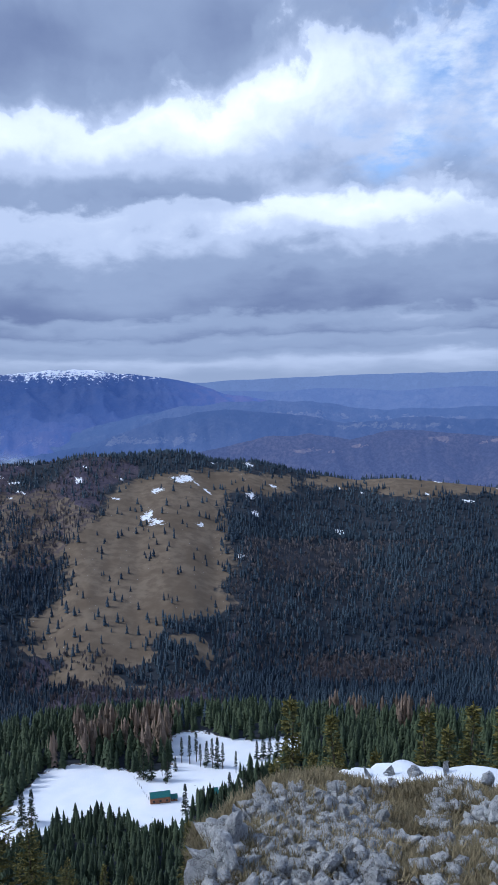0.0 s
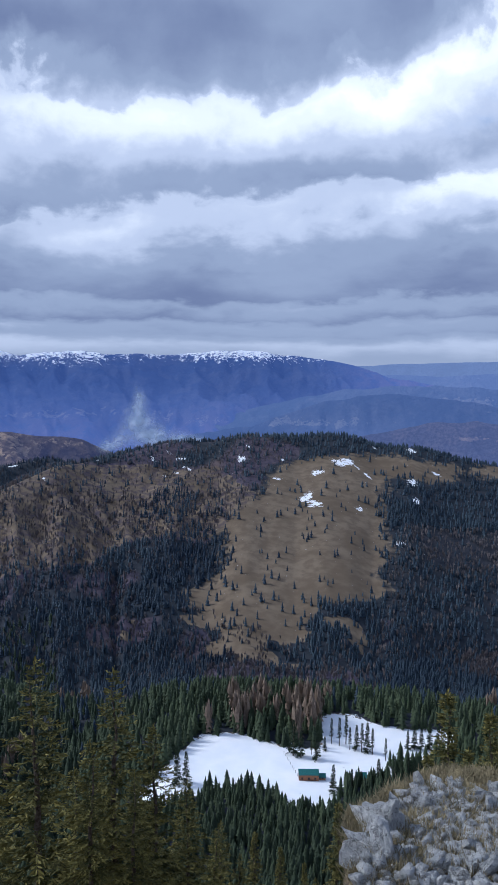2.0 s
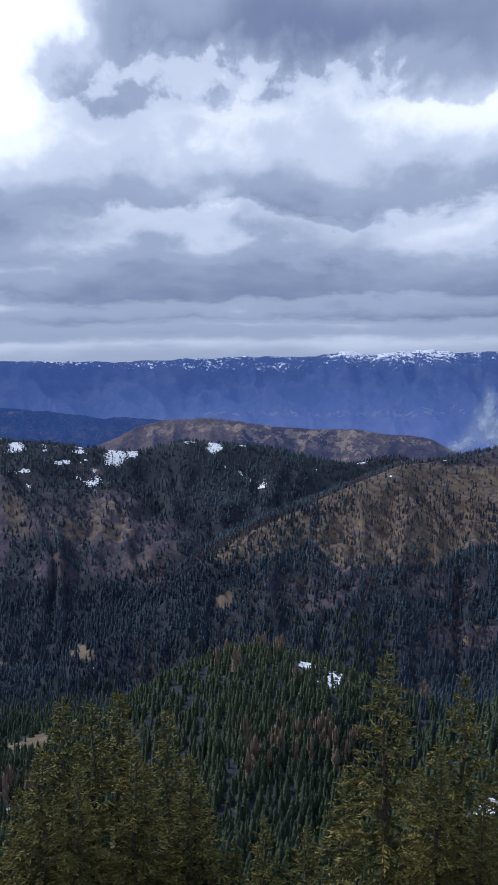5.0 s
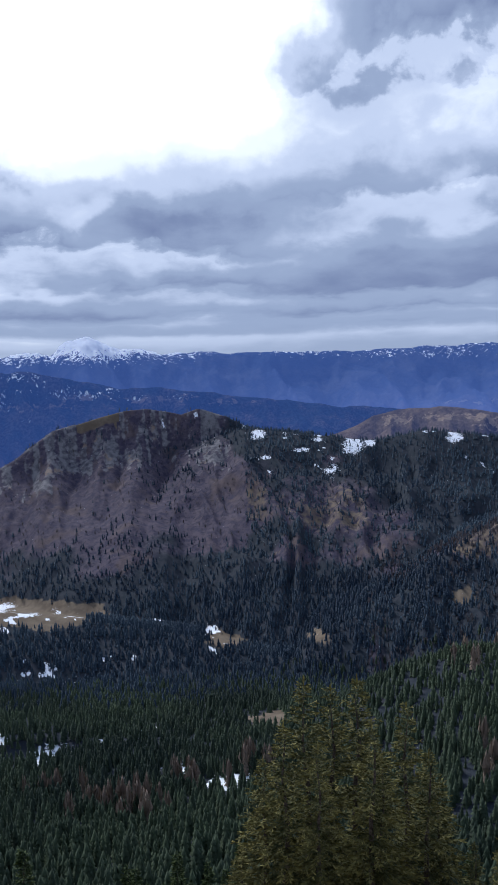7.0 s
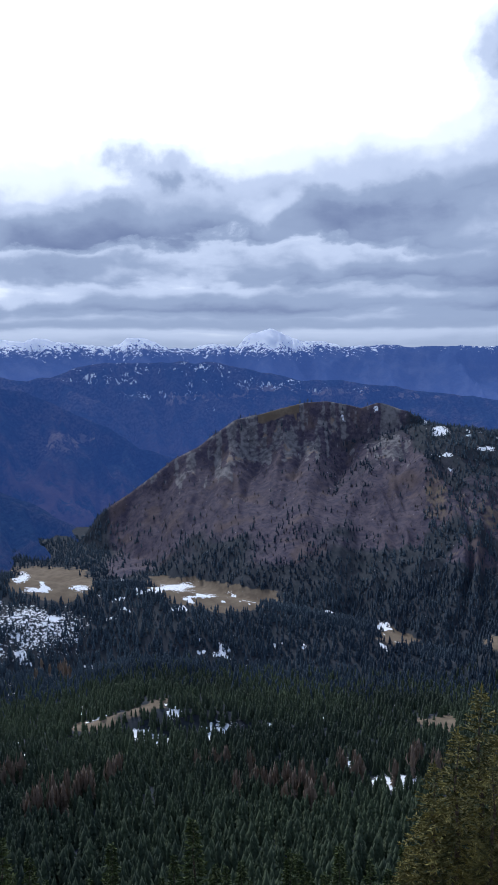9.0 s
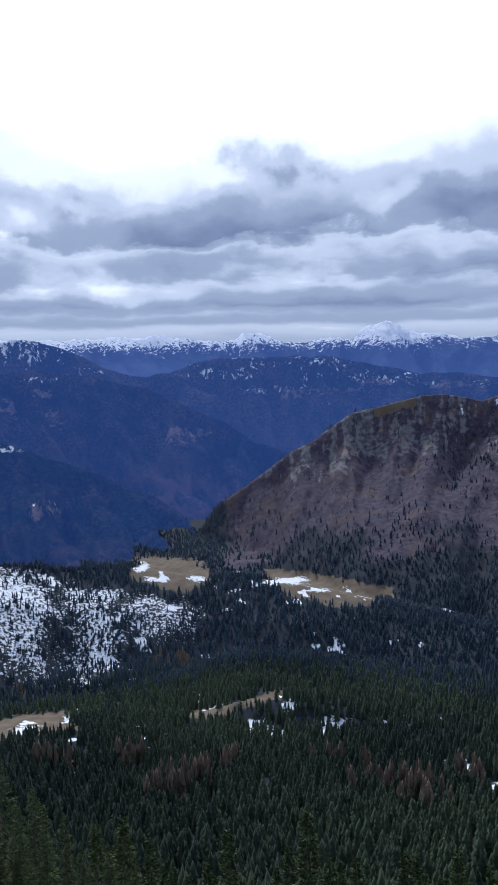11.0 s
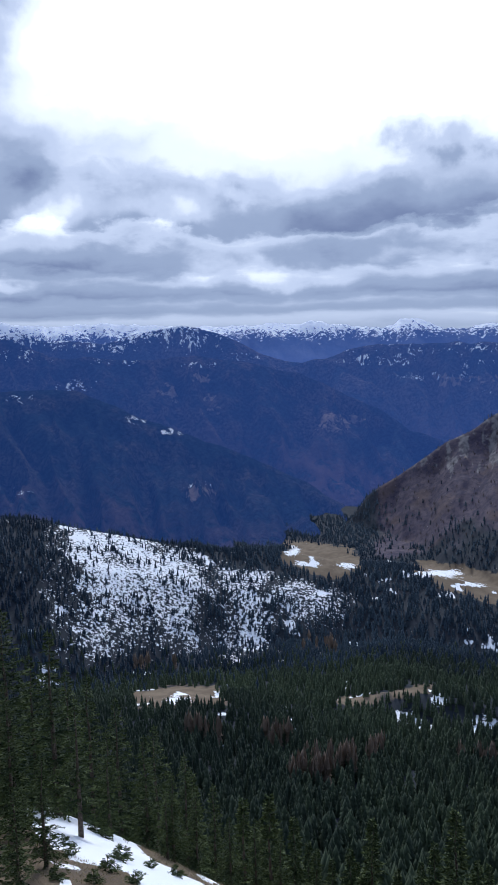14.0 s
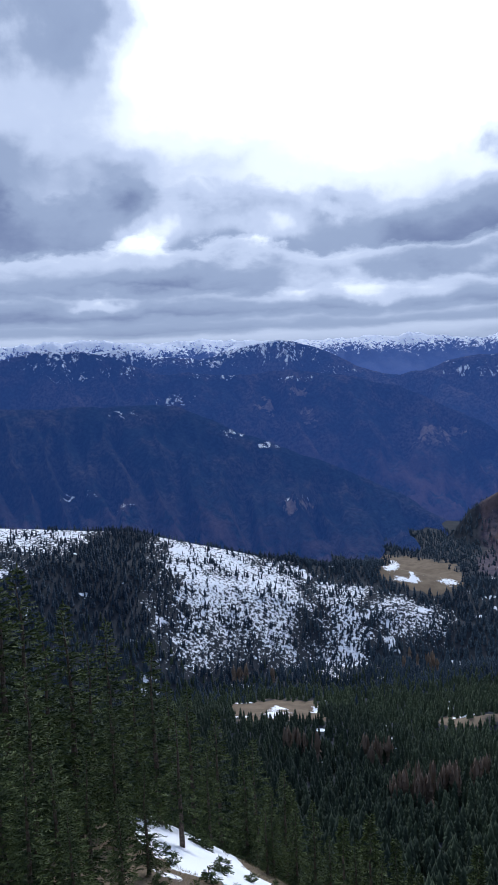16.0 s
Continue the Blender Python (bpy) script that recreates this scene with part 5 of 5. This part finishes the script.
for n, (kind, az, el, size) in enumerate(MEADOW_TREES + BORDER_TREES):
    p = meets(az, el)
    m = pose(p.x, p.y, p.z, 0, 0, 50 * n) @ Matrix.Scale(size, 4)
    if kind not in first:
        first.add(kind)
        kind.matrix_basis = m
    else:
        twin = copy_thing(kind, pose(0, 0, 0))
        twin.matrix_basis = m

# rusty larches among the spruces
g = np.random.RandomState(8)
cx, cy, cz = [], [], []
for az, el, n, wide in ((-9.5, -24.0, 14, 14), (-11.5, -24.2, 8, 8), (9.0, -25.2, 10, 10), (12.5, -25.6, 8, 8), (6.8, -25.0, 8, 8), (34.5, -27.5, 16, 16), (30.5, -27.0, 8, 10), (24, -24, 10, 16),
                        (66.5, -31.0, 12, 12), (63.0, -31.5, 7, 8), (81.5, -30.8, 14, 12), (86.0, -29.0, 6, 8), (79.0, -30.0, 7, 9), (92.0, -28.5, 7, 8), (84, -31.5, 6, 7), (60, -30, 7, 10),
                        (81.6, -22.6, 8, 16), (55, -29, 6, 10), (70.5, -29.5, 5, 10), (37, -21.5, 10, 22), (96, -23.5, 7, 14)):
    p = meets(az, el)
    cx += list(p.x + g.randn(n) * wide)
    cy += list(p.y + g.randn(n) * wide)
cx, cy = np.array(cx), np.array(cy)
stand("rusty_larches", [both(bare_shape(g, 12), spruce_shape(g, 7, 5), 0.8) for _ in range(5)], cx, cy, land(cx, cy), 17 + 7 * g.rand(len(cx)), RUSTY,
      "rusty brown larches scattered among the dark spruces", g)


# ---- hut on the meadow ----
def flat_material(name, a, b, rough, scale=3.0, metal=0.0):
    m, k, bsdf = material(name, rough, 0.4)
    n = k.noise(k.n("ShaderNodeTexCoord").outputs["Object"], scale, 5, 0.6)
    k.put(bsdf.inputs["Base Color"], k.mix(k.range(n, 0.3, 0.7), a, b))
    bsdf.inputs["Metallic"].default_value = metal
    bump(k, bsdf, n, 0.02)
    return m


ROOF = flat_material("teal_sheet_roof", (0.015, 0.11, 0.11), (0.03, 0.16, 0.15), 0.5)
BOARD = flat_material("orange_brown_boards", (0.24, 0.105, 0.055), (0.34, 0.16, 0.085), 0.8)
DARK_WOOD = flat_material("dark_stained_wood", (0.04, 0.028, 0.02), (0.08, 0.055, 0.04), 0.8)
PANE = flat_material("dark_window_glass", (0.02, 0.025, 0.03), (0.03, 0.035, 0.04), 0.1)


def box(bm, x0, x1, y0, y1, z0, z1):
    v = [bm.verts.new(p) for p in ((x0, y0, z0), (x1, y0, z0), (x1, y1, z0), (x0, y1, z0), (x0, y0, z1), (x1, y0, z1), (x1, y1, z1), (x0, y1, z1))]
    for f in ((0, 3, 2, 1), (4, 5, 6, 7), (0, 1, 5, 4), (1, 2, 6, 5), (2, 3, 7, 6), (3, 0, 4, 7)):
        bm.faces.new([v[i] for i in f])


def gable(bm, long_, deep, eave, ridge, over, thick):
    """Two roof slabs over a ridge along x."""
    for s in (-1, 1):
        lo, hi = (s * (deep / 2 + over), eave - over * (ridge - eave) / (deep / 2)), (0.0, ridge)
        v = []
        for x in (-long_ / 2 - over, long_ / 2 + over):
            for y, z in (lo, hi, (hi[0], hi[1] + thick), (lo[0], lo[1] + thick)):
                v.append(bm.verts.new((x, y, z)))
        for f in ((0, 1, 2, 3), (7, 6, 5, 4), (0, 4, 5, 1), (1, 5, 6, 2), (2, 6, 7, 3), (3, 7, 4, 0)):
            bm.faces.new([v[i] for i in f])


def hut(az, el, turn, long_, deep, eave, ridge, windows, label):
    p = meets(az, el)
    house = tagged(new("mountain_hut"), label, "hut", "huts on the meadow")
    house.matrix_basis = pose(p.x, p.y, p.z - 0.2, 0, 0, turn)
    bm = bmesh.new()
    box(bm, -long_ / 2, long_ / 2, -deep / 2, deep / 2, -0.5, eave)
    for x in (-long_ / 2, long_ / 2):
        a, b, c = bm.verts.new((x, -deep / 2, eave)), bm.verts.new((x, deep / 2, eave)), bm.verts.new((x, 0, ridge - 0.05))
        bm.faces.new((a, b, c))
    part("wall", bm, BOARD, house)
    bm = bmesh.new()
    gable(bm, long_, deep, eave, ridge, 0.25, 0.12)
    part("roof", bm, ROOF, house, "teal green sheet metal roof")
    bm = bmesh.new()
    box(bm, -long_ / 2 - 0.08, long_ / 2 + 0.08, -deep / 2 - 0.08, deep / 2 + 0.08, -0.8, 0.35)
    part("plinth", bm, DARK_WOOD, house)
    for i in range(windows):
        x = -long_ / 2 + long_ * (i + 0.5) / windows
        bm = bmesh.new()
        box(bm, x - 0.5, x + 0.5, -deep / 2 - 0.07, -deep / 2 + 0.05, 0.95, 1.95)
        win = part("window", bm, DARK_WOOD, house)
        bm = bmesh.new()
        box(bm, x - 0.4, x + 0.4, -deep / 2 - 0.09, -deep / 2 - 0.06, 1.05, 1.85)
        part("pane", bm, PANE, win)
    return house


hut(7.1, -28.75, 12, 9.6, 5.0, 3.3, 5.0, 3, "small wooden hut with teal roof in the snow")
hut(6.05, -28.75, 12, 3.0, 3.6, 1.7, 3.0, 1, "lean shed with teal roof beside the hut")
hut(3.1, -28.6, 14, 5.0, 4.5, 2.2, 4.0, 2, "small teal-roofed cabin half hidden behind spruces")
for i in range(9):
    p = meets(9.0 - 0.13 * i, -27.3 - 0.17 * i)
    bm = bmesh.new()
    bmesh.ops.create_cone(bm, cap_ends=True, segments=6, radius1=0.10, radius2=0.08, depth=1.5)
    mesh = bpy.data.meshes.new("fence_post")
    bm.to_mesh(mesh)
    bm.free()
    mesh.materials.append(DARK_WOOD)
    post = tagged(new("fence_post", mesh), "dark wooden fence post standing in the snow", "fence post", "fence posts by the hut")
    post.location = (p.x, p.y, p.z + 0.7)


# ---- smoke rising in the valley ----
def smoke_material():
    m = bpy.data.materials.new("thin_smoke")
    m.use_nodes = True
    k = Nodes(m.node_tree)
    d, u, t = k.n("ShaderNodeBsdfDiffuse"), k.n("ShaderNodeBsdfTranslucent"), k.n("ShaderNodeBsdfTransparent")
    mx, half = k.n("ShaderNodeMixShader"), k.n("ShaderNodeMixShader")
    d.inputs[0].default_value = u.inputs[0].default_value = (0.74, 0.84, 0.96, 1)
    k.put(half.inputs[1], d.outputs[0])
    k.put(half.inputs[2], u.outputs[0])
    f = k.math("MULTIPLY", k.attr("wisp"), k.range(k.noise(k.place(), 0.012, 6, 0.6), 0.30, 0.72))
    k.put(mx.inputs[0], k.math("MULTIPLY", f, 0.9, clamp=True))
    k.put(mx.inputs[1], t.outputs[0])
    k.put(mx.inputs[2], half.outputs[0])
    k.put(k.n("ShaderNodeOutputMaterial").inputs[0], mx.outputs[0])
    return m


SMOKE = smoke_material()
verts, faces, dens = [], [], []
g = np.random.RandomState(4)
for az, el, wide, high in ((22.3, -5.9, 40, 20), (21.7, -5.6, 44, 26), (21.1, -5.1, 44, 34), (20.6, -4.5, 44, 44), (20.2, -3.8, 42, 52), (20.0, -3.1, 38, 52), (19.9, -2.4, 30, 46),
                           (19.5, -4.6, 70, 60), (18.8, -5.2, 80, 50), (17.6, -5.4, 90, 34), (16.2, -5.6, 90, 26), (19.9, -1.9, 22, 36)):
    c = heading(az) * 2250 + Vector((g.randn() * 6, g.randn() * 6, EYE + 2250 * math.tan(radians(el))))
    side, n0 = heading(az - 90), len(verts)
    verts.append(tuple(c))
    dens.append(1.0)
    for ring in (0.35, 0.7, 1.0):
        for j in range(20):
            a = 6.283 * j / 20
            v = c + side * (math.cos(a) * wide * ring) + Vector((0, 0, math.sin(a) * high * ring)) + heading(az) * (14 * math.sin(3 * a) * ring)
            verts.append(tuple(v))
            dens.append({0.35: 0.75, 0.7: 0.25}.get(ring, 0.0))
    for j in range(20):
        k2 = (j + 1) % 20
        faces.append((n0, n0 + 1 + j, n0 + 1 + k2))
        for q in (1, 21):
            faces += [(n0 + q + j, n0 + q + 20 + j, n0 + q + 20 + k2), (n0 + q + j, n0 + q + 20 + k2, n0 + q + k2)]
smoke = new("smoke_plume", fill(bpy.data.meshes.new("smoke_plume"), np.array(verts), np.array(faces), (("wisp", np.array(dens)),)))
smoke.data.materials.append(SMOKE)
tagged(smoke, "thin pale smoke rising from the hazy valley", "smoke", kind="stuff")
